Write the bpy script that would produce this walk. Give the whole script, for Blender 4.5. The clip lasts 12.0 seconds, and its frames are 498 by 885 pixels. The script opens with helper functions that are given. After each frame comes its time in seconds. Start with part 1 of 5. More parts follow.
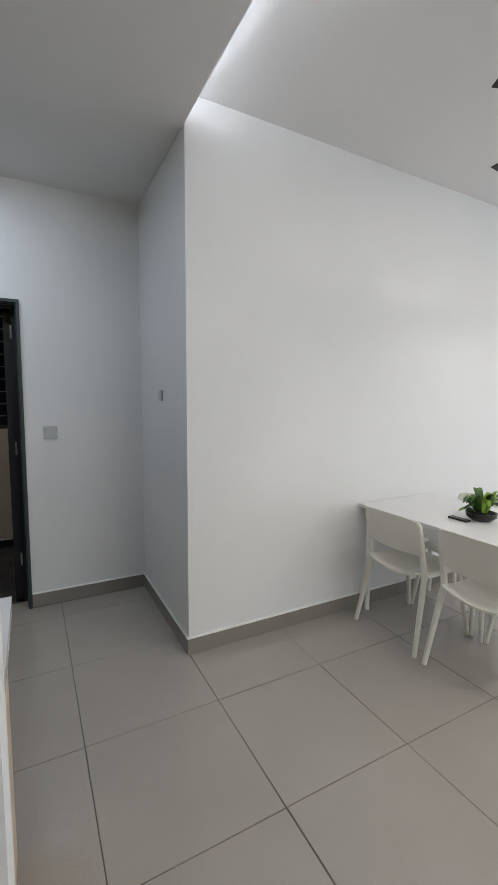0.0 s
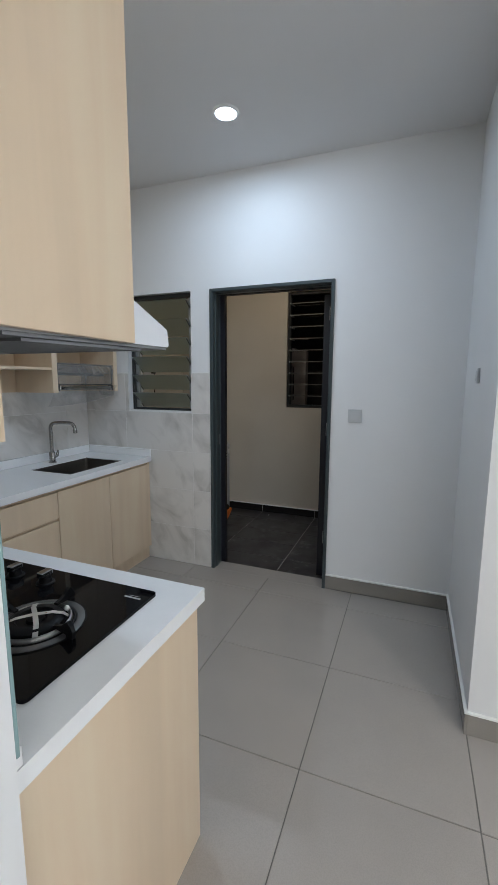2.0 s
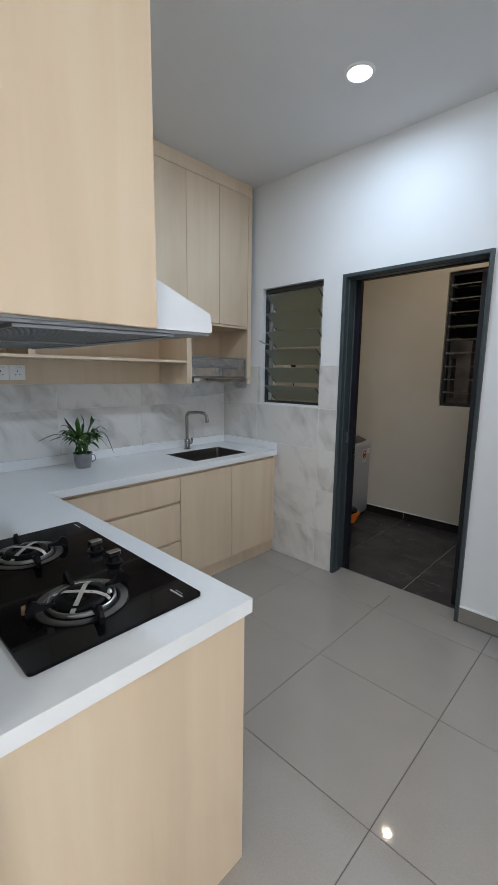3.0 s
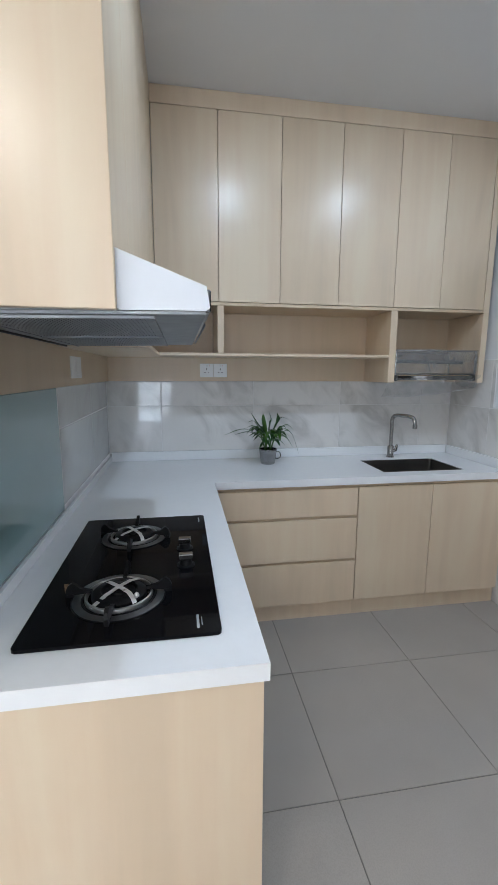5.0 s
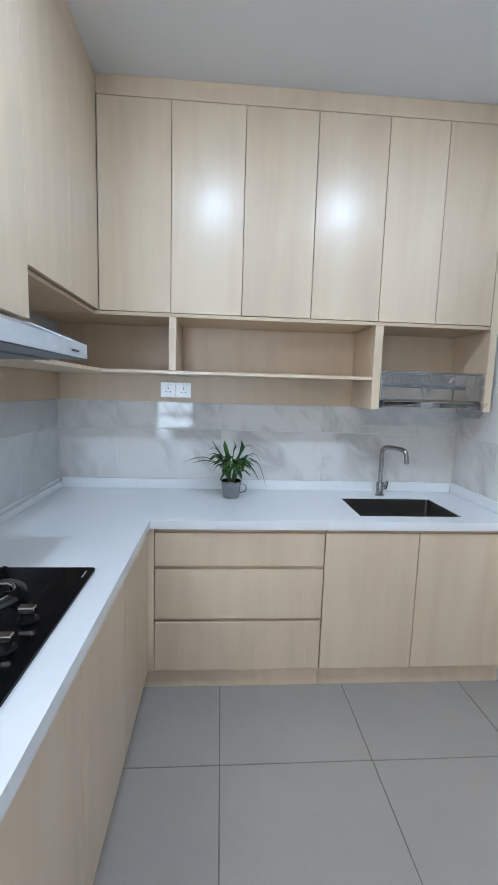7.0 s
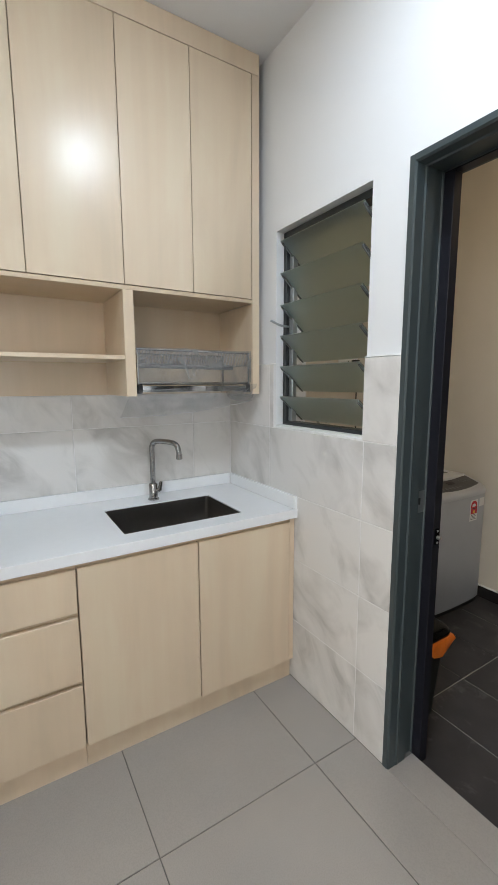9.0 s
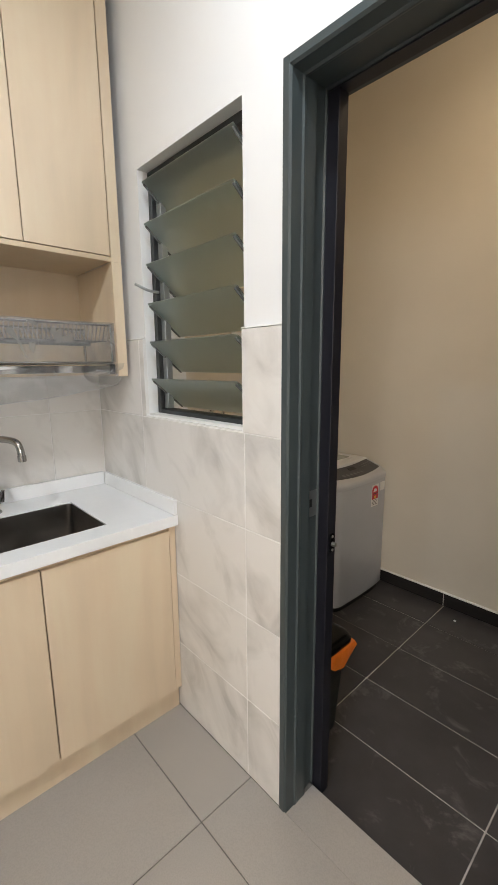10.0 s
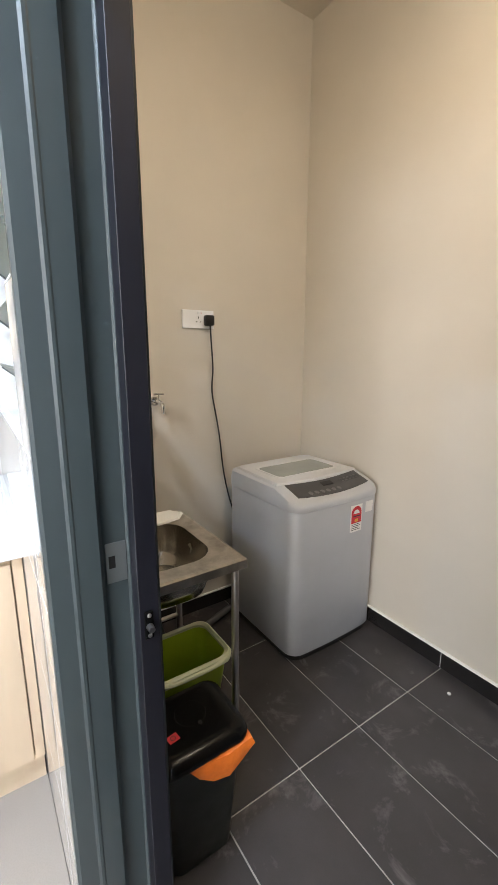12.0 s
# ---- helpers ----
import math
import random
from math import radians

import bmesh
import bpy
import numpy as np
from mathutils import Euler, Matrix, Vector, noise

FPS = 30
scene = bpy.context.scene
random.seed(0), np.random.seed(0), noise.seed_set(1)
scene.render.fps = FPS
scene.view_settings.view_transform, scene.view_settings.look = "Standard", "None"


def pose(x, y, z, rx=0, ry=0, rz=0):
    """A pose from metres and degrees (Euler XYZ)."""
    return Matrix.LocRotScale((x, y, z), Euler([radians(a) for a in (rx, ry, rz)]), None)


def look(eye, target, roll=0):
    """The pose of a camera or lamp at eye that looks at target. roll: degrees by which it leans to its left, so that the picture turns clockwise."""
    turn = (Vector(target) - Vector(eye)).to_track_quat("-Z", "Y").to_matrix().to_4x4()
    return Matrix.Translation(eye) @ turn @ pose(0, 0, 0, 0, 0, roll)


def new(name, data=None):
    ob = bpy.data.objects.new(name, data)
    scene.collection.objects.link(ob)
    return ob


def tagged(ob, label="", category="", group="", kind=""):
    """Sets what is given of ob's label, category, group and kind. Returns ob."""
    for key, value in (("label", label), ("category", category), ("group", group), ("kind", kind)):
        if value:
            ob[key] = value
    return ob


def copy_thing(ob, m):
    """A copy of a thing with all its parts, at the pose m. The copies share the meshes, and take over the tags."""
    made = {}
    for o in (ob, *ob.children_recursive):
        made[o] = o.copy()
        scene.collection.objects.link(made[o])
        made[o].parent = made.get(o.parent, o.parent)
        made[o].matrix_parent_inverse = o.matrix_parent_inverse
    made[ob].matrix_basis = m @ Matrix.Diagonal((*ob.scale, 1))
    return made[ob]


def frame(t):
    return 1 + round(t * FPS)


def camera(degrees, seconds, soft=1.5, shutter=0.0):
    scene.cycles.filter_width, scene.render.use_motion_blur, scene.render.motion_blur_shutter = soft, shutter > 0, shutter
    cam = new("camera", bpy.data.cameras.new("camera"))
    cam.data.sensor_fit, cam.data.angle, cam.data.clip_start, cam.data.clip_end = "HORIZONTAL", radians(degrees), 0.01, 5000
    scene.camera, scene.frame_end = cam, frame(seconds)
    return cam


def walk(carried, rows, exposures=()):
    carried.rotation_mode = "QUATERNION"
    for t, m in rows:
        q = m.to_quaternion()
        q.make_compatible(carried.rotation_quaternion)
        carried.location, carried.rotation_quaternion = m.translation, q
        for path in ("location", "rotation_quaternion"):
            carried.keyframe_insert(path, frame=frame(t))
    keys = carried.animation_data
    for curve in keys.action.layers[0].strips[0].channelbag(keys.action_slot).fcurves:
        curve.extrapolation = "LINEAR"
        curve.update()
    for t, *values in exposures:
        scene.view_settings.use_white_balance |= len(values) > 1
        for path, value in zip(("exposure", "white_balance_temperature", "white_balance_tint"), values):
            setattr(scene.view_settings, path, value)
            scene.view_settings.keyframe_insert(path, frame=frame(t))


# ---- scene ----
cam = camera(61.8, 12.0)
PATH = [
    (0, (0.045, 0.117, 1.423), (0.972, 1.879, 1.232), 0.3),
    (0.5, (0.161, 0.175, 1.483), (0.72, 2.081, 1.246), 0.7),
    (1, (0.281, 0.254, 1.442), (0.404, 2.235, 1.194), 0.3),
    (1.5, (0.376, 0.39, 1.431), (0.08, 2.349, 1.156), -0.0),
    (2, (0.505, 0.501, 1.434), (-0.214, 2.344, 1.142), 0.3),
    (2.5, (0.62, 0.611, 1.431), (-0.47, 2.259, 1.12), 0.9),
    (3, (0.67, 0.763, 1.424), (-0.695, 2.189, 1.101), 0.7),
    (3.5, (0.705, 0.913, 1.421), (-0.879, 2.095, 1.111), 0.8),
    (5.5, (0.692, 1.52, 1.407), (-1.276, 1.59, 1.06), 0.5),
    (6, (0.589, 1.702, 1.412), (-1.38, 1.619, 1.074), 1.1),
    (6.5, (0.521, 1.8, 1.425), (-1.459, 1.737, 1.151), 1.6),
    (7, (0.421, 1.815, 1.431), (-1.558, 1.953, 1.18), 1.7),
    (9, (0.033, 2.118, 1.4), (-1.657, 3.15, 1.12), -0.2),
    (9.5, (-0.057, 2.266, 1.397), (-1.618, 3.475, 1.08), -0.5),
    (10, (-0.129, 2.44, 1.389), (-1.573, 3.774, 1.023), -0.5),
    (10.5, (-0.152, 2.683, 1.372), (-1.558, 4.046, 0.963), -0.2),
    (11, (-0.16, 2.898, 1.365), (-1.626, 4.188, 0.931), 0.8),
    (11.5, (-0.177, 3.071, 1.357), (-1.725, 4.265, 0.933), 1.3),
    (12, (-0.131, 3.171, 1.369), (-1.754, 4.264, 0.954), 0.1),
]
EXPOSURES = [(0.0, -0.40, 6250, 10), (0.5, -0.2, 6150, 9), (1.5, -0.09, 5970, 9), (2.5, 0.03, 5950, 9), (3.5, 0.24, 6050, 10), (5.5, 0.45, 5750, 10), (7.0, 0.8, 5600, 9),
             (9.0, 0.83, 6400, 10), (9.5, 0.86, 6720, 12), (10.0, 1.09, 7050, 13), (10.5, 1.34, 6980, 13), (11.0, 1.66, 6800, 13), (11.5, 1.94, 6420, 12.5), (12.0, 2.13, 6150, 12)]
walk(cam, [(t, look(eye, target, roll)) for t, eye, target, roll in PATH], EXPOSURES)

# ---- world, sun and large lights ----
world = bpy.data.worlds.new("world")
scene.world = world
world.use_nodes = True
wn = world.node_tree
sky = wn.nodes.new("ShaderNodeTexSky")
sky.sky_type, sky.sun_disc = "NISHITA", False
sky.sun_elevation, sky.sun_rotation = radians(40), radians(200)
wn.nodes["Background"].inputs["Strength"].default_value = 0.1
wn.links.new(sky.outputs[0], wn.nodes["Background"].inputs["Color"])


def lamp(kind, name, loc, energy, color, size=0.1, rot=(0, 0, 0), size_y=None, spread=180):
    data = bpy.data.lights.new(name, kind)
    data.energy, data.color = energy, color
    if kind == "AREA":
        data.size = size
        data.spread = radians(spread)
        data.shape = "DISK" if size_y is None else "RECTANGLE"
        if size_y is not None:
            data.size_y = size_y
    elif kind == "SUN":
        data.angle = size
    else:
        data.shadow_soft_size = size
    ob = new(name, data)
    ob.matrix_world = pose(*loc, *rot)
    return ob


COOL, NEUTRAL, WARM = (0.72, 0.86, 1.0), (1.0, 0.93, 0.84), (1.0, 0.82, 0.60)
lamp("SUN", "sun", (0, 0, 20), 0.8, (1.0, 0.97, 0.92), radians(10), (50, 0, 20))
DOWN = [(-0.487, 2.687), (-0.44, 1.74)]
for dx, dy in DOWN:
    lamp("AREA", "downlight_lamp", (dx, dy, 2.798), 6.5, COOL, 0.085)
lamp("AREA", "laundry_lamp", (-0.61, 4.01, 2.79), 2.6, WARM, 0.05)
lamp("POINT", "laundry_lamp_side", (-0.61, 4.01, 2.765), 1.6, WARM, 0.03)
lamp("AREA", "balcony_daylight", (6.47, 0.65, 1.1), 55, (0.86, 0.93, 1.0), 1.0, (90, 0, 90), 2.0)
# Soft fill from the south, through a window that is only assumed.
lamp("AREA", "side_window_daylight", (3.2, -2.98, 1.5), 58, (0.98, 0.98, 0.96), 2.6, (90, 0, 0), 1.8)
LIV_Z = 2.945
# Unseen ceiling lamps, added to fill the living room with soft light.
LIVING_FILL = [(2.3, 0.2), (4.4, 0.2), (1.4, -1.6), (4.4, -1.6)]
for dx, dy in LIVING_FILL:
    lamp("AREA", "living_lamp", (dx, dy, LIV_Z), 14.5, NEUTRAL, 0.36)


# ---- materials ----
def nodes_of(name):
    m = bpy.data.materials.new(name)
    m.use_nodes = True
    nt = m.node_tree
    return m, nt, nt.nodes["Principled BSDF"]


def ramp(nt, fac, stops):
    r = nt.nodes.new("ShaderNodeValToRGB")
    while len(r.color_ramp.elements) < len(stops):
        r.color_ramp.elements.new(0.5)
    for e, (pos, col) in zip(r.color_ramp.elements, stops):
        e.position, e.color = pos, (*col, 1)
    nt.links.new(fac, r.inputs[0])
    return r.outputs[0]


def coords(nt, scale=(1, 1, 1), rot=(0, 0, 0), vary=True):
    tc, mp = nt.nodes.new("ShaderNodeTexCoord"), nt.nodes.new("ShaderNodeMapping")
    mp.inputs["Scale"].default_value = scale
    mp.inputs["Rotation"].default_value = [radians(a) for a in rot]
    nt.links.new(tc.outputs["Object"], mp.inputs["Vector"])
    if vary:
        info, mul = nt.nodes.new("ShaderNodeObjectInfo"), nt.nodes.new("ShaderNodeMath")
        mul.operation, mul.inputs[1].default_value = "MULTIPLY", 37.0
        nt.links.new(info.outputs["Random"], mul.inputs[0])
        comb = nt.nodes.new("ShaderNodeCombineXYZ")
        for k in range(3):
            nt.links.new(mul.outputs[0], comb.inputs[k])
        nt.links.new(comb.outputs[0], mp.inputs["Location"])
    return mp.outputs[0]


def tex_noise(nt, vec, scale, detail=4, rough=0.5, distort=0.0):
    n = nt.nodes.new("ShaderNodeTexNoise")
    for key, value in (("Scale", scale), ("Detail", detail), ("Roughness", rough), ("Distortion", distort)):
        n.inputs[key].default_value = value
    nt.links.new(vec, n.inputs["Vector"])
    return n.outputs["Fac"]


def bump(nt, bsdf, height, strength, distance):
    b = nt.nodes.new("ShaderNodeBump")
    b.inputs["Strength"].default_value, b.inputs["Distance"].default_value = strength, distance
    nt.links.new(height, b.inputs["Height"])
    nt.links.new(b.outputs[0], bsdf.inputs["Normal"])


def plain(name, col, rough=0.5, metal=0.0, vary=0.06, scale=6.0, grain=120.0, relief=0.05, dist=0.001, rvar=0.06, **extra):
    """A painted, moulded or metal surface: broad tone and roughness variation and a fine grain."""
    m, nt, b = nodes_of(name)
    v = coords(nt)
    big = tex_noise(nt, v, scale, 5, 0.6)
    lo, hi = [c * (1 - vary) for c in col], [min(1, c * (1 + vary)) for c in col]
    nt.links.new(ramp(nt, big, [(0.3, lo), (0.7, hi)]), b.inputs["Base Color"])
    r0, r1 = max(0.02, rough - rvar), rough + rvar
    if r0 < 0.28 < r1:
        r0, r1 = (r0, 0.265) if rough < 0.28 else (0.285, r1)
    rr = ramp(nt, tex_noise(nt, v, scale * 2.7, 3), [(0.3, [r0] * 3), (0.7, [r1] * 3)])
    nt.links.new(rr, b.inputs["Roughness"])
    b.inputs["Metallic"].default_value = metal
    if relief:
        bump(nt, b, tex_noise(nt, v, grain, 2), relief, dist)
    for key, value in extra.items():
        b.inputs[key.replace("_", " ")].default_value = value
    return m


def wood(name, light, dark, rough=0.38, spin=(0, 0, 0)):
    m, nt, b = nodes_of(name)
    v = coords(nt, (1, 1, 0.07), spin)
    broad = tex_noise(nt, v, 4.0, 2, 0.4, 0.3)
    fine = tex_noise(nt, coords(nt, (1, 1, 0.02), spin), 220, 2, 0.5)
    streak = tex_noise(nt, coords(nt, (1, 1, 0.035), spin), 15.0, 3, 0.55, 0.15)
    flame = tex_noise(nt, coords(nt, (1, 1, 0.2), spin), 6.5, 4, 0.55, 0.9)
    layers = broad
    for extra, share in ((streak, 0.45), (flame, 0.36), (fine, 0.03)):
        mix = nt.nodes.new("ShaderNodeMix")
        mix.inputs["Factor"].default_value = share
        nt.links.new(layers, mix.inputs["A"]), nt.links.new(extra, mix.inputs["B"])
        layers = mix.outputs["Result"]
    middle = [(p + q) / 2 * k for p, q, k in zip(light, dark, (1.015, 0.99, 0.982))]
    tone = nt.nodes.new("ShaderNodeMix")
    tone.data_type, tone.blend_type = "RGBA", "MULTIPLY"
    tone.inputs["Factor"].default_value = 1
    info = nt.nodes.new("ShaderNodeObjectInfo")
    nt.links.new(ramp(nt, layers, [(0.40, dark), (0.49, middle), (0.59, light)]), tone.inputs["A"])
    nt.links.new(ramp(nt, info.outputs["Random"], [(0.0, (0.93, 0.93, 0.92)), (1.0, (1, 1, 1))]), tone.inputs["B"])
    nt.links.new(tone.outputs["Result"], b.inputs["Base Color"])
    nt.links.new(ramp(nt, fine, [(0.3, [rough - 0.01] * 3), (0.7, [rough + 0.02] * 3)]), b.inputs["Roughness"])
    b.inputs["IOR"].default_value = 1.6
    return m


def marble(name, base, vein, rough, scale=2.2, turn=(0, 40, 0)):
    m, nt, b = nodes_of(name)
    tilted, squash = coords(nt, (1, 1, 1), turn), nt.nodes.new("ShaderNodeMapping")
    squash.inputs["Scale"].default_value = (1.0, 1.0, 0.22)
    nt.links.new(tilted, squash.inputs["Vector"])
    v = squash.outputs[0]
    a = tex_noise(nt, v, scale * 2.0, 6, 0.55, 1.0)
    c = tex_noise(nt, v, scale * 0.8, 3, 0.5, 0.6)
    mix = nt.nodes.new("ShaderNodeMix")
    mix.inputs["Factor"].default_value = 0.45
    nt.links.new(a, mix.inputs["A"]), nt.links.new(c, mix.inputs["B"])
    mid = [(p * 0.65 + q * 0.35) for p, q in zip(base, vein)]
    nt.links.new(ramp(nt, mix.outputs["Result"], [(0.36, vein), (0.45, mid), (0.53, base)]), b.inputs["Base Color"])
    b.inputs["Roughness"].default_value = rough
    bump(nt, b, tex_noise(nt, v, 5, 2), 0.05, 0.002)
    return m


def porcelain(name, col, rough, spots=0.03, stain=None):
    m, nt, b = nodes_of(name)
    v = coords(nt)
    lo, hi = [c * (1 - spots) for c in col], [c * (1 + spots) for c in col]
    base = ramp(nt, tex_noise(nt, v, 4.0, 5, 0.6), [(0.3, lo), (0.7, hi)])
    fine = ramp(nt, tex_noise(nt, v, 260, 2), [(0.35, (0.93,) * 3), (0.6, (1, 1, 1))])
    mix = nt.nodes.new("ShaderNodeMix")
    mix.data_type, mix.blend_type = "RGBA", "MULTIPLY"
    mix.inputs["Factor"].default_value = 1
    nt.links.new(base, mix.inputs["A"]), nt.links.new(fine, mix.inputs["B"])
    out = mix.outputs["Result"]
    if stain:
        mask = ramp(nt, tex_noise(nt, v, 7, 5, 0.7, 0.5), [(0.56, (0, 0, 0)), (0.70, (0.34,) * 3)])
        mx = nt.nodes.new("ShaderNodeMix")
        mx.data_type = "RGBA"
        nt.links.new(mask, mx.inputs["Factor"]), nt.links.new(out, mx.inputs["A"])
        mx.inputs["B"].default_value = (*stain, 1)
        out = mx.outputs["Result"]
    nt.links.new(out, b.inputs["Base Color"])
    nt.links.new(ramp(nt, tex_noise(nt, v, 5, 4), [(0.35, [rough * 0.75] * 3), (0.7, [rough * 1.35] * 3)]), b.inputs["Roughness"])
    bump(nt, b, tex_noise(nt, v, 3, 2), 0.05, 0.003)
    return m


def glassy(name, col, rough, alpha_mix=0.0, ior=1.45):
    m, nt, b = nodes_of(name)
    b.inputs["Base Color"].default_value = (*col, 1)
    b.inputs["Roughness"].default_value, b.inputs["IOR"].default_value = rough, ior
    b.inputs["Transmission Weight"].default_value = 1.0
    return m


def glow(name, col, strength):
    m, nt, b = nodes_of(name)
    b.inputs["Base Color"].default_value = (0.8, 0.8, 0.8, 1)
    b.inputs["Emission Color"].default_value = (*col, 1)
    b.inputs["Emission Strength"].default_value = strength
    return m


PAINT = plain("white_wall_paint", (0.76, 0.765, 0.77), 0.55, vary=0.02, scale=1.3, grain=180, relief=0.12, dist=0.0008)
CEIL = plain("ceiling_paint", (0.735, 0.73, 0.73), 0.7, vary=0.015, scale=1.1, grain=150, relief=0.08)
CREAM = plain("cream_wall_paint", (0.66, 0.61, 0.53), 0.6, vary=0.035, scale=1.6, grain=160, relief=0.15, dist=0.001)
TILE = porcelain("polished_grey_floor_tile", (0.376, 0.345, 0.318), 0.055)
GROUT = plain("grey_grout", (0.15, 0.14, 0.128), 0.9, vary=0.2, scale=9)
SKIRT = porcelain("skirting_tile", (0.26, 0.24, 0.215), 0.19)
CAULK = plain("white_caulk", (0.84, 0.84, 0.82), 0.6)
DARKTILE = porcelain("dark_slate_tile", (0.043, 0.040, 0.042), 0.40, 0.25, (0.27, 0.26, 0.26))
LIGHTGROUT = plain("light_grout", (0.42, 0.41, 0.39), 0.9, vary=0.25, scale=12)
# Near-black colour stands in for the lack of light in the shaft.
SHAFT = plain("darkened_shaft_render", (0.025, 0.025, 0.027), 0.9, vary=0.2)
DARKSKIRT = porcelain("dark_skirting_tile", (0.022, 0.02, 0.02), 0.19, 0.1)
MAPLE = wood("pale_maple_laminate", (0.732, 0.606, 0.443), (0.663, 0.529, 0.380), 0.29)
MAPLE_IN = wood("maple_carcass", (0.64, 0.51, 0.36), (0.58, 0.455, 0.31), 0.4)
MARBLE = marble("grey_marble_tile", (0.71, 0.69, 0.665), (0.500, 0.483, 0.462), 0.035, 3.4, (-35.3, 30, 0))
# The south wall's shade is mixed into this greyer, softer-veined marble copy.
SHADEMARBLE = marble("shaded_grey_marble_tile", (0.57, 0.575, 0.56), (0.51, 0.51, 0.495), 0.05, 3.4, (-35.3, 30, 0))
TGROUT = plain("pale_tile_grout", (0.72, 0.71, 0.70), 0.8)
QUARTZ = plain("white_quartz", (0.82, 0.83, 0.84), 0.11, vary=0.012, scale=30, relief=0.0)
TEAL = plain("teal_back_painted_glass", (0.25, 0.37, 0.375), 0.04, vary=0.02, relief=0.0, rvar=0.01, Coat_Weight=0.5)
FRAME = plain("blue_grey_door_paint", (0.046, 0.060, 0.064), 0.36, vary=0.03, scale=2, grain=90, relief=0.02, rvar=0.01)
NAVY = plain("dark_navy_door_paint", (0.008, 0.008, 0.013), 0.45, vary=0.05, relief=0.02, rvar=0.01)
BLACKFRAME = plain("dark_window_metal", (0.022, 0.025, 0.027), 0.4, vary=0.1)
ALU = plain("grey_aluminium", (0.40, 0.43, 0.44), 0.35, 0.7)
PLATESTEEL = plain("dull_plate_steel", (0.28, 0.30, 0.30), 0.4, 0.8, vary=0.1)
STEEL = plain("brushed_steel", (0.56, 0.55, 0.53), 0.32, 1.0, vary=0.08, scale=9, grain=200, relief=0.08)
OLDSTEEL = plain("stained_steel", (0.44, 0.42, 0.39), 0.28, 0.9, vary=0.35, scale=16, grain=90, relief=0.1)
SINKSTEEL = plain("dark_sink_steel", (0.20, 0.185, 0.17), 0.35, 1.0, vary=0.1)
DULLSTEEL = plain("dull_burner_steel", (0.22, 0.22, 0.222), 0.40, 1.0, vary=0.12, scale=14)
DARKCHROME = plain("smoked_tap_steel", (0.36, 0.35, 0.34), 0.20, 1.0, vary=0.1, scale=14)
CHROME = plain("chrome", (0.75, 0.75, 0.75), 0.08, 1.0, vary=0.03, relief=0.0, rvar=0.02)
HOODSTEEL = plain("hood_steel", (0.40, 0.41, 0.42), 0.38, 0.7, vary=0.06, grain=150)
POLISHED = plain("polished_hood_steel", (0.30, 0.30, 0.31), 0.16, 1.0, vary=0.1)
HOODWHITE = plain("hood_film_white", (0.74, 0.77, 0.82), 0.35, vary=0.03)
HOBGLASS = plain("black_hob_glass", (0.004, 0.004, 0.005), 0.04, vary=0.1, relief=0.0, rvar=0.01, IOR=1.19)
IRON = plain("black_enamel_iron", (0.005, 0.005, 0.006), 0.42, vary=0.2, IOR=1.3)
SWITCHW = plain("greyish_switch_plastic", (0.52, 0.53, 0.54), 0.3, vary=0.015)
PLASTICW = plain("white_plastic", (0.76, 0.77, 0.77), 0.3, vary=0.015)
CHAIRW = plain("ivory_chair_plastic", (0.77, 0.75, 0.68), 0.42, vary=0.02, relief=0.12, grain=220)
TABLEW = plain("white_table_lacquer", (0.80, 0.80, 0.80), 0.3, vary=0.01, relief=0.0)
SOCKETW = plain("glossy_white_socket_plastic", (0.88, 0.88, 0.88), 0.2, vary=0.01, relief=0.0, rvar=0.02)
HOODFILM = plain("grey_white_scuffed_film", (0.58, 0.60, 0.62), 0.34, vary=0.10, scale=9, grain=30, relief=0.15, dist=0.001)
UNDERSTEEL = plain("dull_underside_steel", (0.28, 0.29, 0.30), 0.5, 0.7, vary=0.08, scale=8)
TROD = plain("dull_grey_window_rod", (0.22, 0.22, 0.21), 0.5, vary=0.1)
PALEWALL = plain("pale_shaft_render", (0.30, 0.27, 0.26), 0.9, vary=0.2, scale=5)
BLACKP = plain("black_plastic", (0.010, 0.010, 0.010), 0.35, vary=0.2)
BINBODY = plain("dark_grey_bin_plastic", (0.009, 0.010, 0.007), 0.5, vary=0.2)
ORANGE = plain("orange_bag_film", (0.72, 0.17, 0.02), 0.35, vary=0.15, scale=20, grain=30, relief=0.5, dist=0.004)
GREEN = plain("lime_green_plastic", (0.34, 0.46, 0.015), 0.35, vary=0.06)
RIMCREAM = plain("pale_rim_plastic", (0.55, 0.58, 0.38), 0.4)
WASHER = plain("silver_grey_enamel", (0.43, 0.445, 0.475), 0.33, vary=0.03, relief=0.0)
WASHTOP = plain("pale_grey_plastic", (0.60, 0.61, 0.63), 0.4, vary=0.03)
PANELG = plain("dark_grey_panel", (0.06, 0.06, 0.065), 0.3, vary=0.08)
LIDGLASS = plain("smoky_lid_glass", (0.32, 0.35, 0.34), 0.06, vary=0.08, relief=0.0, rvar=0.02)
RED = plain("red_label_ink", (0.55, 0.03, 0.04), 0.5)
LABELW = plain("label_paper", (0.75, 0.74, 0.72), 0.5)
PRINT = plain("dark_print", (0.03, 0.03, 0.03), 0.5)
GREYPRINT = plain("grey_print", (0.35, 0.36, 0.37), 0.4)
LEAF = plain("green_leaf", (0.055, 0.13, 0.022), 0.35, vary=0.35, scale=14, relief=0.2)
LEAFD = plain("dark_green_leaf", (0.022, 0.075, 0.014), 0.35, vary=0.35, scale=14)
LEAFY = plain("lime_leaf", (0.22, 0.38, 0.04), 0.35, vary=0.3, scale=14)
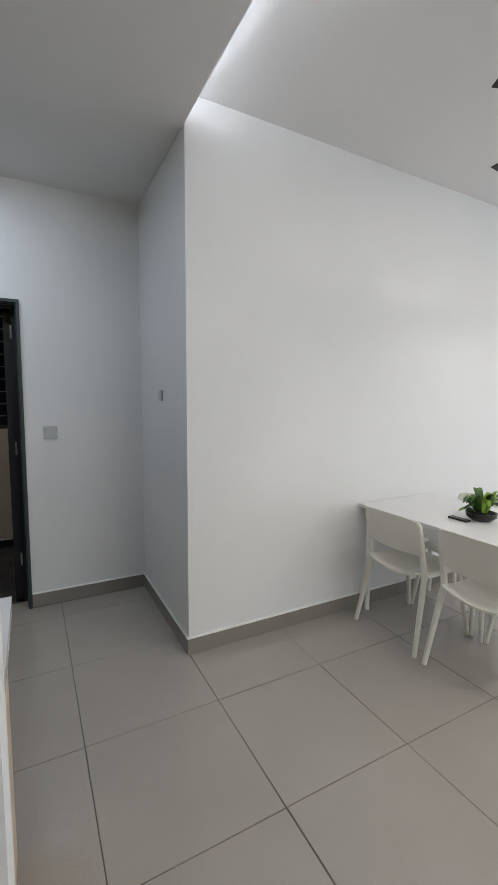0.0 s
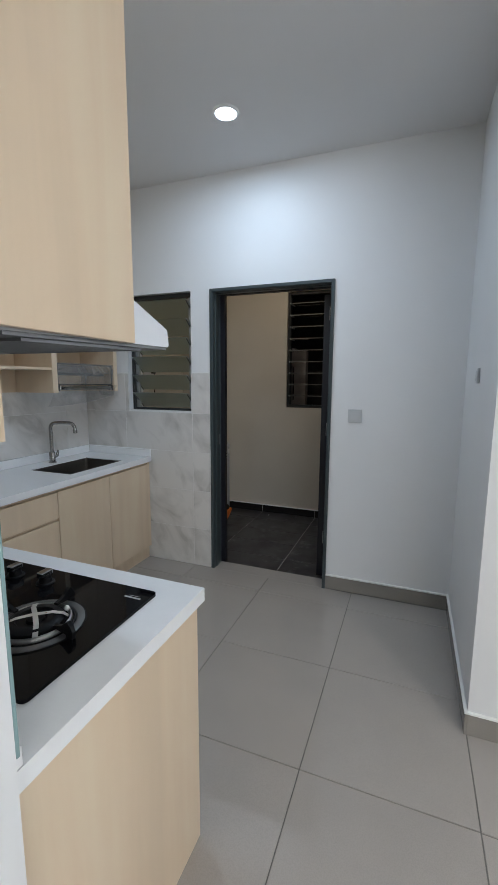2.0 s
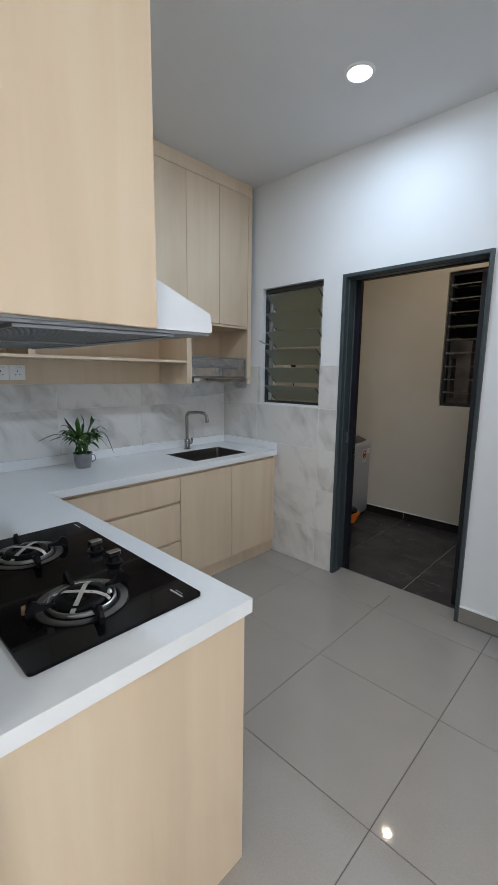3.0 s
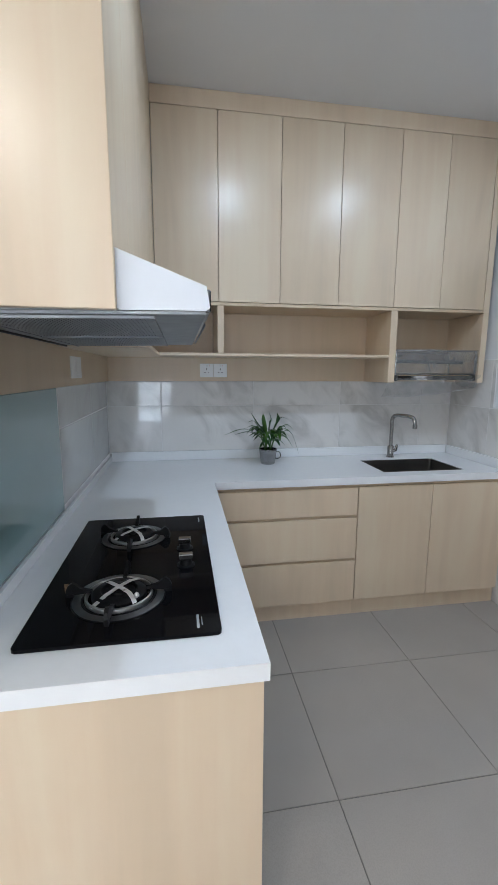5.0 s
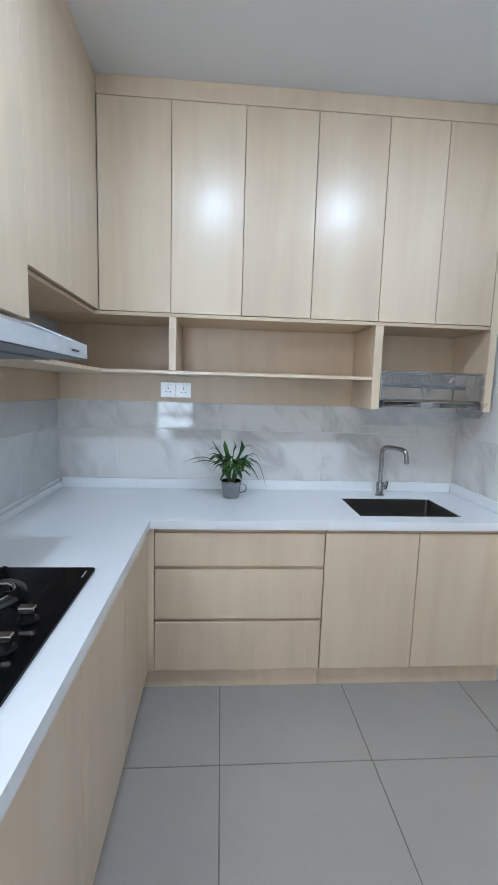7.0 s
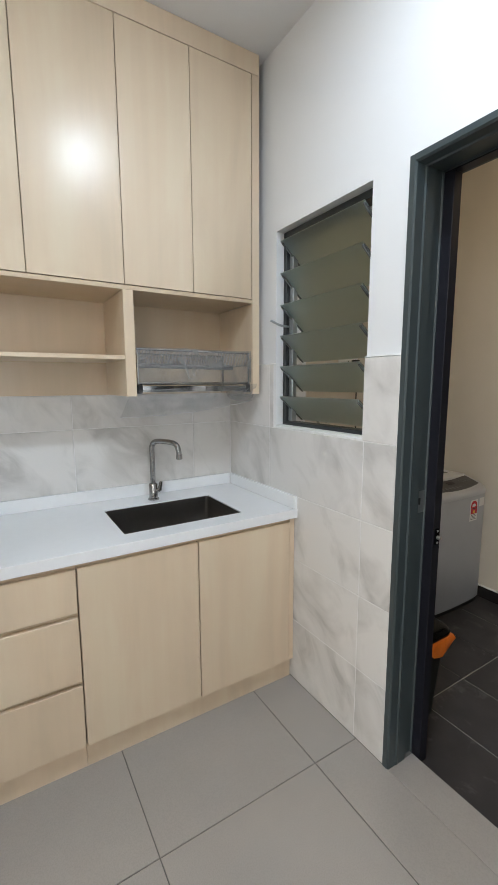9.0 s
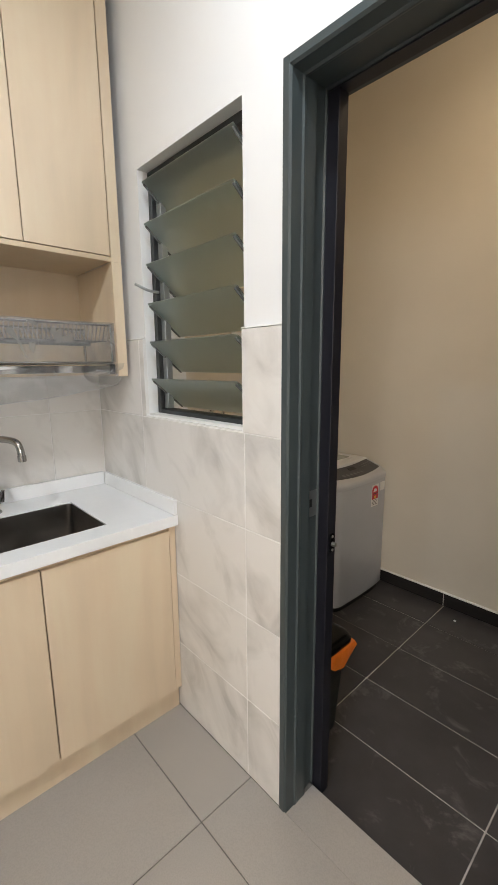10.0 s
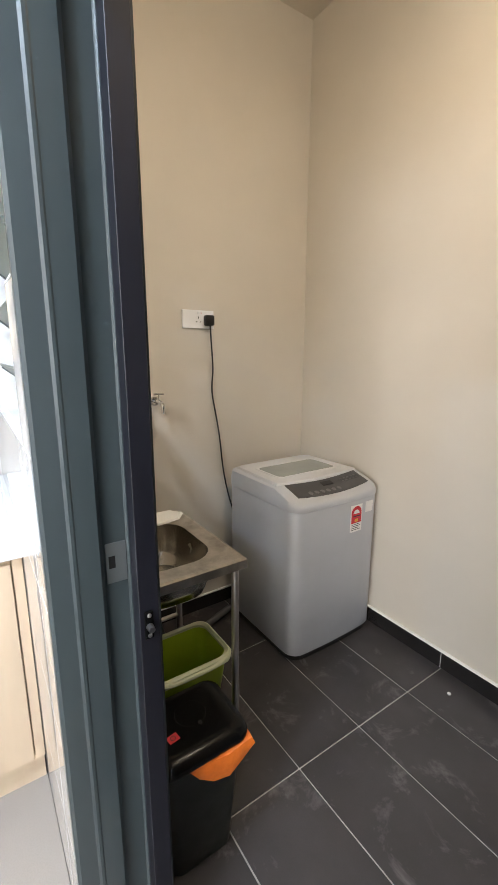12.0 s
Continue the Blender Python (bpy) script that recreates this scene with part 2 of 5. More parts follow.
SOIL = plain("dark_soil", (0.02, 0.014, 0.01), 0.95, vary=0.4, scale=40, grain=60, relief=0.8, dist=0.004)
ZINC = plain("galvanised_pot", (0.33, 0.33, 0.335), 0.16, 1.0, vary=0.15, scale=22)
CABLE = plain("black_cable_rubber", (0.012, 0.012, 0.012), 0.5)
HOSE = plain("grey_hose", (0.09, 0.092, 0.095), 0.5)
TAPE = plain("silver_tape", (0.76, 0.75, 0.73), 0.3, 0.5, vary=0.1)
GREENGLASS = glassy("green_tinted_glass", (0.62, 0.71, 0.66), 0.42)
CLEAR = glassy("clear_glass", (0.95, 0.98, 0.97), 0.02)
DISC = glow("downlight_diffuser", (0.85, 0.93, 1.0), 40)
LEDSTRIP = glow("led_strip", (0.93, 0.96, 1.0), 40)
BULB = glow("warm_diffuser", (1.0, 0.88, 0.68), 30)
CLOTH = plain("white_soap_paper", (0.84, 0.84, 0.83), 0.8)


def film_material(name, thin, thick):
    """Crumpled clear plastic that lets most of what is behind it show."""
    m, nt, b = nodes_of(name)
    b.inputs["Base Color"].default_value = (0.30, 0.295, 0.29, 1)
    b.inputs["Roughness"].default_value = 0.12
    v = coords(nt)
    a = ramp(nt, tex_noise(nt, v, 9, 3, 0.5, 0.6), [(0.36, (thin,) * 3), (0.70, (thick,) * 3)])
    nt.links.new(a, b.inputs["Alpha"])
    bump(nt, b, tex_noise(nt, v, 16, 3, 0.5, 1.0), 0.6, 0.01)
    return m


FILM = film_material("wrap_film", 0.30, 0.58)
THINFILM = film_material("thin_wrap_film", 0.16, 0.40)
# Pale colour for the highlights along the film's folds.
GLINT = plain("film_glint", (0.55, 0.56, 0.57), 0.2, vary=0.2, scale=40)

# ---- mesh helpers ----
ORIGIN = {}


def thing(name, at, label="", category="", group="", kind=""):
    """An Empty at the base of a thing."""
    ob = new(name)
    ob.location = at
    ob.empty_display_size = 0.1
    ORIGIN[ob] = Vector(at)
    return tagged(ob, label, category, group, kind)


def part(name, bm, material, parent=None, label="", category="", group="", kind="", smooth=None):
    """Links a bmesh, given in world coordinates, as one mesh under a thing or part."""
    for f in bm.faces:
        f.smooth = smooth is not None
    mesh = bpy.data.meshes.new(name)
    if parent is not None:
        base = ORIGIN[parent]
    else:
        lo = Vector([min(v.co[k] for v in bm.verts) for k in range(3)])
        hi = Vector([max(v.co[k] for v in bm.verts) for k in range(3)])
        base = Vector(((lo.x + hi.x) / 2, (lo.y + hi.y) / 2, lo.z))
    bmesh.ops.translate(bm, vec=-base, verts=bm.verts)
    bmesh.ops.recalc_face_normals(bm, faces=bm.faces)
    bm.to_mesh(mesh)
    bm.free()
    if smooth:
        mesh.set_sharp_from_angle(angle=radians(smooth))
    mesh.materials.append(material)
    ob = new(name, mesh)
    if parent is not None:
        ob.parent = parent
    else:
        ob.location = base
    ORIGIN[ob] = base
    return tagged(ob, label, category, group, kind)


def box(x0, x1, y0, y1, z0, z1, bev=0.0, bm=None, m=None, seg=1):
    """A box with optional rounded edges, added to bm."""
    tmp = bmesh.new()
    r = bmesh.ops.create_cube(tmp, size=1)
    for v in r["verts"]:
        v.co = Vector((x0 + (v.co.x + 0.5) * (x1 - x0), y0 + (v.co.y + 0.5) * (y1 - y0), z0 + (v.co.z + 0.5) * (z1 - z0)))
    if bev:
        bmesh.ops.bevel(tmp, geom=tmp.edges[:], offset=bev, segments=seg, affect="EDGES", profile=0.5)
    if m is not None:
        bmesh.ops.transform(tmp, matrix=m, verts=tmp.verts)
    if bm is None:
        return tmp
    return merge(bm, tmp)


def merge(bm, other):
    seen = {v: bm.verts.new(v.co) for v in other.verts}
    for f in other.faces:
        bm.faces.new([seen[v] for v in f.verts])
    other.free()
    return bm


def boxes(*items, bev=0.0):
    bm = bmesh.new()
    for it in items:
        box(*it, bev, bm)
    return bm


def lathe(profile, centre, seg=32, bm=None, m=None):
    """Turns a profile of (radius, height) about the upright through centre."""
    bm = bm or bmesh.new()
    rings = []
    for r, z in profile:
        ring = []
        for k in range(seg if r > 1e-6 else 1):
            a = 2 * math.pi * k / seg
            p = Vector((r * math.cos(a), r * math.sin(a), z))
            if m is not None:
                p = m @ p
            ring.append(bm.verts.new(p + Vector(centre)))
        rings.append(ring)
    for a, b in zip(rings, rings[1:]):
        for k in range(seg):
            j = (k + 1) % seg
            if len(a) > 1 and len(b) > 1:
                bm.faces.new((a[k], a[j], b[j], b[k]))
            elif len(a) > 1:
                bm.faces.new((a[k], a[j], b[0]))
            elif len(b) > 1:
                bm.faces.new((a[0], b[j], b[k]))
    return bm


def tube(points, radius, seg=10, bm=None, closed=False, flat=1.0):
    """A round bar along points, capped at its ends."""
    bm = bm or bmesh.new()
    pts = [Vector(p) for p in points]
    n, rings, side = len(pts), [], None
    for i, p in enumerate(pts):
        a, b = pts[(i - 1) % n] if closed or i else p, pts[(i + 1) % n] if closed or i < n - 1 else p
        way = (b - a).normalized()
        if side is None:
            side = way.orthogonal().normalized()
        side = (side - way * side.dot(way)).normalized()
        up = way.cross(side)
        r = radius[i] if isinstance(radius, (list, tuple)) else radius
        rings.append([bm.verts.new(p + (side * math.cos(2 * math.pi * k / seg) + up * flat * math.sin(2 * math.pi * k / seg)) * r) for k in range(seg)])
    for i in range(n if closed else n - 1):
        a, b = rings[i], rings[(i + 1) % n]
        for k in range(seg):
            j = (k + 1) % seg
            bm.faces.new((a[k], a[j], b[j], b[k]))
    if not closed:
        bm.faces.new(rings[0][::-1]), bm.faces.new(rings[-1])
    return bm


def arc(points, steps=6):
    """A smooth line through points (Catmull-Rom)."""
    p = [Vector(q) for q in points]
    p = [2 * p[0] - p[1], *p, 2 * p[-1] - p[-2]]
    out = []
    for i in range(1, len(p) - 2):
        for k in range(steps):
            t = k / steps
            out.append(0.5 * (2 * p[i] + (p[i + 1] - p[i - 1]) * t + (2 * p[i - 1] - 5 * p[i] + 4 * p[i + 1] - p[i + 2]) * t * t + (3 * p[i] - p[i - 1] - 3 * p[i + 1] + p[i + 2]) * t ** 3))
    return [*out, p[-2]]


def prism(outline, axis, a, b, bm=None):
    """Extrudes a flat outline along axis (0, 1 or 2) from a to b."""
    bm = bm or bmesh.new()
    def at(p, v):
        q = list(p)
        q.insert(axis, v)
        return bm.verts.new(q)
    lo, hi = [at(p, a) for p in outline], [at(p, b) for p in outline]
    n = len(lo)
    for k in range(n):
        bm.faces.new((lo[k], lo[(k + 1) % n], hi[(k + 1) % n], hi[k]))
    bm.faces.new(lo[::-1]), bm.faces.new(hi)
    return bm


def rounded(x0, x1, y0, y1, r, seg=5):
    """A rectangle's outline with round corners."""
    out = []
    for cx, cy, a in ((x1 - r, y1 - r, 0), (x0 + r, y1 - r, 90), (x0 + r, y0 + r, 180), (x1 - r, y0 + r, 270)):
        out += [(cx + r * math.cos(radians(a + 90 * k / seg)), cy + r * math.sin(radians(a + 90 * k / seg))) for k in range(seg + 1)]
    return out


def loft(outlines, cap0=True, cap1=True, bm=None):
    """Skins outlines of (x, y) at heights: [(outline, z), ...]."""
    bm = bm or bmesh.new()
    rings = [[bm.verts.new((x, y, z)) for x, y in o] for o, z in outlines]
    for a, b in zip(rings, rings[1:]):
        for k in range(len(a)):
            j = (k + 1) % len(a)
            bm.faces.new((a[k], a[j], b[j], b[k]))
    if cap0:
        bm.faces.new(rings[0][::-1])
    if cap1:
        bm.faces.new(rings[-1])
    return bm


def crumple(bm, amount, seed):
    for v in bm.verts:
        n = noise.noise_vector(v.co * 14 + Vector((seed, 0, 0)))
        v.co += n * amount
    return bm


def sheet(a, b, c, d, nu, nv, sag=0.0):
    bm = bmesh.new()
    a, b, c, d = map(Vector, (a, b, c, d))
    grid = []
    for i in range(nu + 1):
        row = []
        for j in range(nv + 1):
            u, v = i / nu, j / nv
            p = (a * (1 - u) + b * u) * (1 - v) + (d * (1 - u) + c * u) * v
            p.z -= sag * math.sin(math.pi * u) * v
            row.append(bm.verts.new(p))
        grid.append(row)
    for i in range(nu):
        for j in range(nv):
            bm.faces.new((grid[i][j], grid[i + 1][j], grid[i + 1][j + 1], grid[i][j + 1]))
    return bm


# ---- large structure ----
WX, NY, SY, EX, SE = -2.03, 3.26, 0.88, 0.79, -0.010
CZ, LZ, UZ = 2.82, 2.968, 3.02
NB = 3.44
WIN = (-1.592, -1.032, 1.20, 2.075)
DOOR = (-0.872, 0.010, 2.075)


def wall(name, *items):
    return part(name, boxes(*items), PAINT, kind="structure", label="smooth white painted wall")


wall("wall_north", (WX, WIN[0], NY, NB, 0, 3.2), (WIN[0], WIN[1], NY, NB, 0, WIN[2]), (WIN[0], WIN[1], NY, NB, WIN[3], 3.2),
     (WIN[1], DOOR[0], NY, NB, 0, 3.2), (DOOR[0], DOOR[1], NY, NB, DOOR[2], 3.2), (DOOR[1], 0.93, NY, NB, 0, 3.2))
wall("wall_kitchen_east", (EX, 0.93, 2.39, NY, 0, 3.2))
wall("wall_dining", (EX, 6.45, 2.25, 2.39, 0, 3.2))
wall("wall_west", (WX - 0.14, WX, 0.76, 5.0, -0.03, 3.2))
wall("wall_kitchen_south", (WX - 0.14, SE, 0.76, SY, 0, CZ))
wall("wall_living_west", (-2.6, -2.46, -3.14, 0.76, 0, 3.2), (-2.46, WX - 0.14, 0.62, 0.76, 0, 3.2))
BD = (0.15, 1.15, 2.10)
wall("wall_living_east", (6.30, 6.45, -3.14, BD[0], 0, 3.2), (6.30, 6.45, BD[1], 2.25, 0, 3.2), (6.30, 6.45, BD[0], BD[1], BD[2], 3.2))
SW = (1.9, 4.5, 0.6, 2.4)
wall("wall_living_south", (-2.6, SW[0], -3.14, -3.0, 0, 3.2), (SW[1], 6.45, -3.14, -3.0, 0, 3.2), (SW[0], SW[1], -3.14, -3.0, 0, SW[2]), (SW[0], SW[1], -3.14, -3.0, SW[3], 3.2))
LW = (-0.760, 0.05, 1.155, 2.35)
part("wall_laundry_north", boxes((WX - 0.14, LW[0], 4.83, 4.97, -0.03, 3.2), (LW[1], 0.62, 4.83, 4.97, -0.03, 3.2), (LW[0], LW[1], 4.83, 4.97, -0.03, LW[2]), (LW[0], LW[1], 4.83, 4.97, LW[3], 3.2)),
     CREAM, kind="structure", label="cream painted laundry wall")
part("wall_laundry_east", boxes((0.48, 0.62, NB, 4.83, -0.03, 3.2)), CREAM, kind="structure", label="cream painted laundry wall")
part("wall_laundry_west", boxes((WX, WX + 0.006, NB + 0.006, 4.83, -0.03, UZ)), CREAM, kind="structure", label="cream painted laundry wall")
part("wall_laundry_south", boxes((WX + 0.006, WIN[0], NB, NB + 0.006, -0.03, UZ), (WIN[0], WIN[1], NB, NB + 0.006, -0.03, WIN[2]), (WIN[0], WIN[1], NB, NB + 0.006, WIN[3], UZ), (WIN[1], DOOR[0], NB, NB + 0.006, -0.03, UZ),
     (DOOR[0], DOOR[1], NB, NB + 0.006, DOOR[2], UZ), (DOOR[1], 0.48, NB, NB + 0.006, -0.03, UZ)), CREAM, kind="structure", label="cream painted laundry wall")
part("ceiling", boxes((WX, 0.79, -3.0, 2.25, CZ, CZ + 0.04), (WX, EX, 2.25, NY, CZ, CZ + 0.04), (0.60, 0.66, -3.0, 2.25, CZ + 0.04, LZ), (-2.46, WX, -3.0, 0.62, CZ, CZ + 0.04)), CEIL, kind="structure", label="matt white lowered ceiling over the kitchen")
part("ceiling", boxes((0.60, 6.30, -3.0, 2.25, LZ, LZ + 0.05)), CEIL, kind="structure", label="matt white raised ceiling with a light cove")
part("ceiling", boxes((WX, 0.48, NB + 0.006, 4.83, UZ, UZ + 0.05)), CREAM, kind="structure", label="cream laundry ceiling")
part("roof_slab", boxes((-2.6, 6.45, -3.14, 4.97, 3.2, 3.3)), CEIL, kind="structure")
part("floor", boxes((-2.46, 6.30, -3.0, 2.25, -0.12, -0.003), (WX, EX, 2.25, 3.382, -0.12, -0.003)), GROUT, kind="structure", label="dark grey grout bed under the floor tiles")
FLOOR = scene.objects["floor"]
part("floor_laundry", boxes((WX, 0.48, 3.382, 4.83, -0.15, -0.033)), LIGHTGROUT, kind="structure", label="pale grout bed of the laundry floor")
LFLOOR = scene.objects["floor_laundry"]
part("ground", boxes((-40, 60, -40, 40, -3.2, -3.1)), GROUT, kind="structure", label="grey ground outside")

bm = bmesh.new()
for x0, x1, y0, y1 in ((DOOR[1], 0.78, 3.25, NY), (0.78, EX, 2.24, NY), (EX, 6.30, 2.24, 2.25), (6.29, 6.30, -3.0, BD[0]), (6.29, 6.30, BD[1], 2.24), (-2.46, 6.29, -3.0, -2.99), (SE, SE + 0.01, 0.75, 0.878), (-2.1, SE, 0.75, 0.76)):
    box(x0, x1, y0, y1, 0, 0.093, 0.0015, bm)
part("baseboard", bm, SKIRT, kind="structure", label="grey-brown tile skirting")
bm = bmesh.new()
for x0, x1, y0, y1 in ((DOOR[1], 0.777, 3.247, NY), (0.777, EX, 2.237, NY), (EX, 6.30, 2.237, 2.25)):
    box(x0, x1, y0, y1, 0.0935, 0.104, 0.002, bm)
part("trim", bm, CAULK, kind="structure", label="white sealant line on the skirting")
bm = bmesh.new()
for x0, x1, y0, y1 in ((WX + 0.006, -1.0125, 4.815, 4.83), (-1.0085, -0.4125, 4.815, 4.83), (-0.4085, 0.47, 4.815, 4.83), (WX + 0.006, WX + 0.018, 3.46, 4.815), (WX + 0.02, -0.89, NB + 0.006, NB + 0.018)):
    box(x0, x1, y0, y1, -0.03, 0.045, 0.0015, bm)
part("baseboard", bm, DARKSKIRT, kind="structure", label="dark brown tile skirting of the laundry")
bm = bmesh.new()
for x0, x1, y0, y1 in ((WX + 0.006, 0.47, 4.816, 4.83), (WX + 0.006, WX + 0.017, 3.46, 4.815)):
    box(x0, x1, y0, y1, 0.0455, 0.054, 0.002, bm)
part("trim", bm, CAULK, kind="structure", label="white sealant line on the skirting")

part("trim", boxes((-1.0124, -1.0086, 4.817, 4.83, -0.03, 0.045), (-0.4124, -0.4086, 4.817, 4.83, -0.03, 0.045)), LIGHTGROUT, kind="structure", label="pale grout joints of the laundry skirting")

# cove strips on the ledge of the lowered ceiling
led = thing("led_strip", (0.675, -0.4, CZ + 0.04), "cool white light strip lying on the cove ledge", "led strip")
part("channel", boxes((0.663, 0.690, -2.9, 2.22, CZ + 0.041, CZ + 0.047)), ALU, led)
part("diffuser", boxes((0.665, 0.688, -2.9, 2.22, CZ + 0.048, CZ + 0.056)), LEDSTRIP, led)

# ---- kitchen: door frame and window ----
frame_1 = thing("door_frame", (-0.43, 3.33, 0), "blue-grey painted metal frame of the laundry doorway", "door frame", kind="structure")
J0, J1, JT = DOOR
left = [(J0, 3.243), (J0 + 0.018, 3.243), (J0 + 0.023, 3.249), (J0 + 0.0250, 3.282), (J0 + 0.0290, 3.287), (J0 + 0.0290, 3.292), (J0 + 0.0275, 3.295), (J0 + 0.0275, 3.332),
        (J0 + 0.022, 3.339), (J0 + 0.012, 3.341), (J0 + 0.012, 3.384), (J0 + 0.016, 3.388), (J0 + 0.016, 3.445), (J0, 3.445)]
part("jamb", prism(left, 2, -0.028, JT - 0.0006), FRAME, frame_1, "blue-grey metal jamb with a stepped profile")
right = [(J1 - (x - J0), y) for x, y in left]
part("jamb", prism(right, 2, -0.028, JT - 0.0006), FRAME, frame_1, "blue-grey metal jamb with a stepped profile")
head = [(y, JT - (x - J0)) for x, y in left]
head = [(y + 0.0007, z) for y, z in head]
part("head", prism(head, 0, J0 + 0.0001, J1 - 0.0001), FRAME, frame_1)
part("stop", boxes((J0 + 0.0165, J0 + 0.052, 3.389, 3.428, -0.028, JT - 0.0215), (J1 - 0.052, J1 - 0.0165, 3.389, 3.428, -0.028, JT - 0.0215), (J0 + 0.0165, J1 - 0.0165, 3.389, 3.428, JT - 0.021, JT - 0.0165), bev=0.001), NAVY, frame_1, "dark navy rebate strip")
strike = part("strike_plate", box(J0 + 0.0123, J0 + 0.0136, 3.345, 3.383, 0.950, 1.030, 0.0005), PLATESTEEL, frame_1, "steel strike plate with a dark slot")
part("slot", boxes((J0 + 0.0137, J0 + 0.0141, 3.350, 3.362, 0.980, 1.004)), BLACKP, strike)
latch = part("latch_bracket", box(J0 + 0.0522, J0 + 0.058, 3.397, 3.414, 0.838, 0.896, 0.002), plain("matt_black_latch", (0.002, 0.002, 0.002), 0.55, vary=0.2, IOR=1.15), frame_1, "black latch bracket with a steel bolt")
part("bolt", lathe([(0, 0.012), (0.006, 0.012), (0.007, 0), (0.007, -0.002)], (J0 + 0.060, 3.4055, 0.865), 12, m=pose(0, 0, 0, 0, 90, 0)), STEEL, latch, smooth=40)
for z in (0.846, 0.888):
    part("screw", lathe([(0, 0.003), (0.004, 0.002), (0.0045, 0)], (J0 + 0.058, 3.4055, z), 10, m=pose(0, 0, 0, 0, 90, 0)), STEEL, latch, smooth=40)
door_1 = thing("door_1", (-0.08, 3.43, 0), "dark navy painted laundry door standing wide open", "door", kind="structure")
part("leaf", box(-0.096, -0.0425, 3.455, 4.24, -0.015, 2.02, 0.002), NAVY, door_1)
for z in (0.25, 1.05, 1.85):
    part("hinge", lathe([(0, 0), (0.007, 0), (0.007, 0.09), (0, 0.09)], (-0.048, 3.441, z), 12), STEEL, door_1, smooth=40)
part("door_handle", merge(box(-0.128, -0.097, 4.15, 4.18, 0.99, 1.02, 0.003), box(-0.136, -0.124, 4.05, 4.18, 0.995, 1.015, 0.004)), STEEL, door_1)

# louvre window
window_1 = thing("window_1", ((WIN[0] + WIN[1]) / 2, 3.33, WIN[2]), "louvre window with tilted green-tinted glass blades in a dark frame", "window", kind="structure")
x0, x1, z0, z1 = WIN
bm = boxes((x0, x0 + 0.022, 3.30, 3.36, z0, z1), (x1 - 0.022, x1, 3.30, 3.36, z0, z1), (x0 + 0.022, x1 - 0.022, 3.30, 3.36, z1 - 0.03, z1), (x0 + 0.022, x1 - 0.022, 3.30, 3.36, z0, z0 + 0.022), bev=0.002)
part("window_frame", bm, BLACKFRAME, window_1)
part("window_sill", boxes((x0, x1, 3.262, 3.30, z0, z0 + 0.006)), TGROUT, window_1, "white sill edge")
part("side_channel", boxes((x0 + 0.023, x0 + 0.052, 3.318, 3.342, z0 + 0.024, z1 - 0.032), bev=0.001), ALU, window_1)
part("side_channel", boxes((x1 - 0.052, x1 - 0.023, 3.318, 3.342, z0 + 0.024, z1 - 0.032), bev=0.001), ALU, window_1)
BLADES = 6
CLIPGREY = plain("dull_grey_clip", (0.17, 0.18, 0.18), 0.5, 0.3)
for k in range(BLADES):
    zc = z0 + 0.084 + k * 0.137
    tilt = pose((x0 + x1) / 2, 3.325, zc, 50, 0, 0)
    part("pane", box(-(x1 - x0) / 2 + 0.034, (x1 - x0) / 2 - 0.034, -0.003, 0.003, -0.088, 0.088, 0.0012, m=tilt), GREENGLASS, window_1, "tilted green-tinted glass blade")
    for sx in (x0 + 0.040, x1 - 0.040):
        m = pose(sx, 3.325, zc, 50, 0, 0)
        part("clip", box(-0.005, 0.005, -0.007, 0.007, -0.087, 0.080, 0.002, m=m), CLIPGREY, window_1)
part("lever", tube(arc([(x0 + 0.03, 3.31, 1.66), (x0 + 0.02, 3.27, 1.665), (x0 + 0.005, 3.225, 1.685)]), 0.006, 8, flat=0.5), ALU, window_1, "grey lever handle", smooth=40)

# laundry window onto the dark shaft
window_2 = thing("window_2", ((LW[0] + LW[1]) / 2, 4.90, LW[2]), "dark-framed louvre window onto an unlit air shaft", "window", kind="structure")
x0, x1, z0, z1 = LW
part("window_frame", boxes((x0, x0 + 0.03, 4.86, 4.92, z0, z1), (x1 - 0.03, x1, 4.86, 4.92, z0, z1), (x0 + 0.03, x1 - 0.03, 4.86, 4.92, z1 - 0.03, z1), (x0 + 0.03, x1 - 0.03, 4.86, 4.92, z0, z0 + 0.03), bev=0.002), BLACKFRAME, window_2)
for k in range(11):
    zc = z0 + 0.127 + k * 0.1185
    if zc > z1 - 0.04:
        break
    m = pose((x0 + x1) / 2, 4.89, zc, 90, 0, 0)
    blade_ = part("pane", box(-(x1 - x0) / 2 + 0.036, (x1 - x0) / 2 - 0.036, -0.003, 0.003, -0.065, 0.065, 0.001, m=m), CLEAR, window_2)
    blade_.visible_shadow = False
    part("blade_edge", boxes((x0 + 0.034, x1 - 0.034, 4.818, 4.824, zc - 0.004, zc + 0.004)), TROD, window_2, "grey polished blade edge")
    part("clip", box(-0.006, 0.006, -0.008, 0.008, -0.08, 0.08, 0.001, m=pose(x0 + 0.04, 4.89, zc, 90, 0, 0)), ALU, window_2)
part("wall_shaft_parapet", boxes((-1.49, -0.93, 5.60, 5.72, -3.0, 1.84), (-0.885, -0.74, 5.60, 5.72, -3.0, 1.80), (-0.93, -0.885, 5.60, 5.72, 1.62, 1.84), (-0.93, -0.885, 5.60, 5.72, -3.0, 1.20), (-0.74, -0.64, 5.60, 5.72, -3.0, 1.12)),
     PALEWALL, kind="structure", label="pale neighbouring wall in the air shaft")
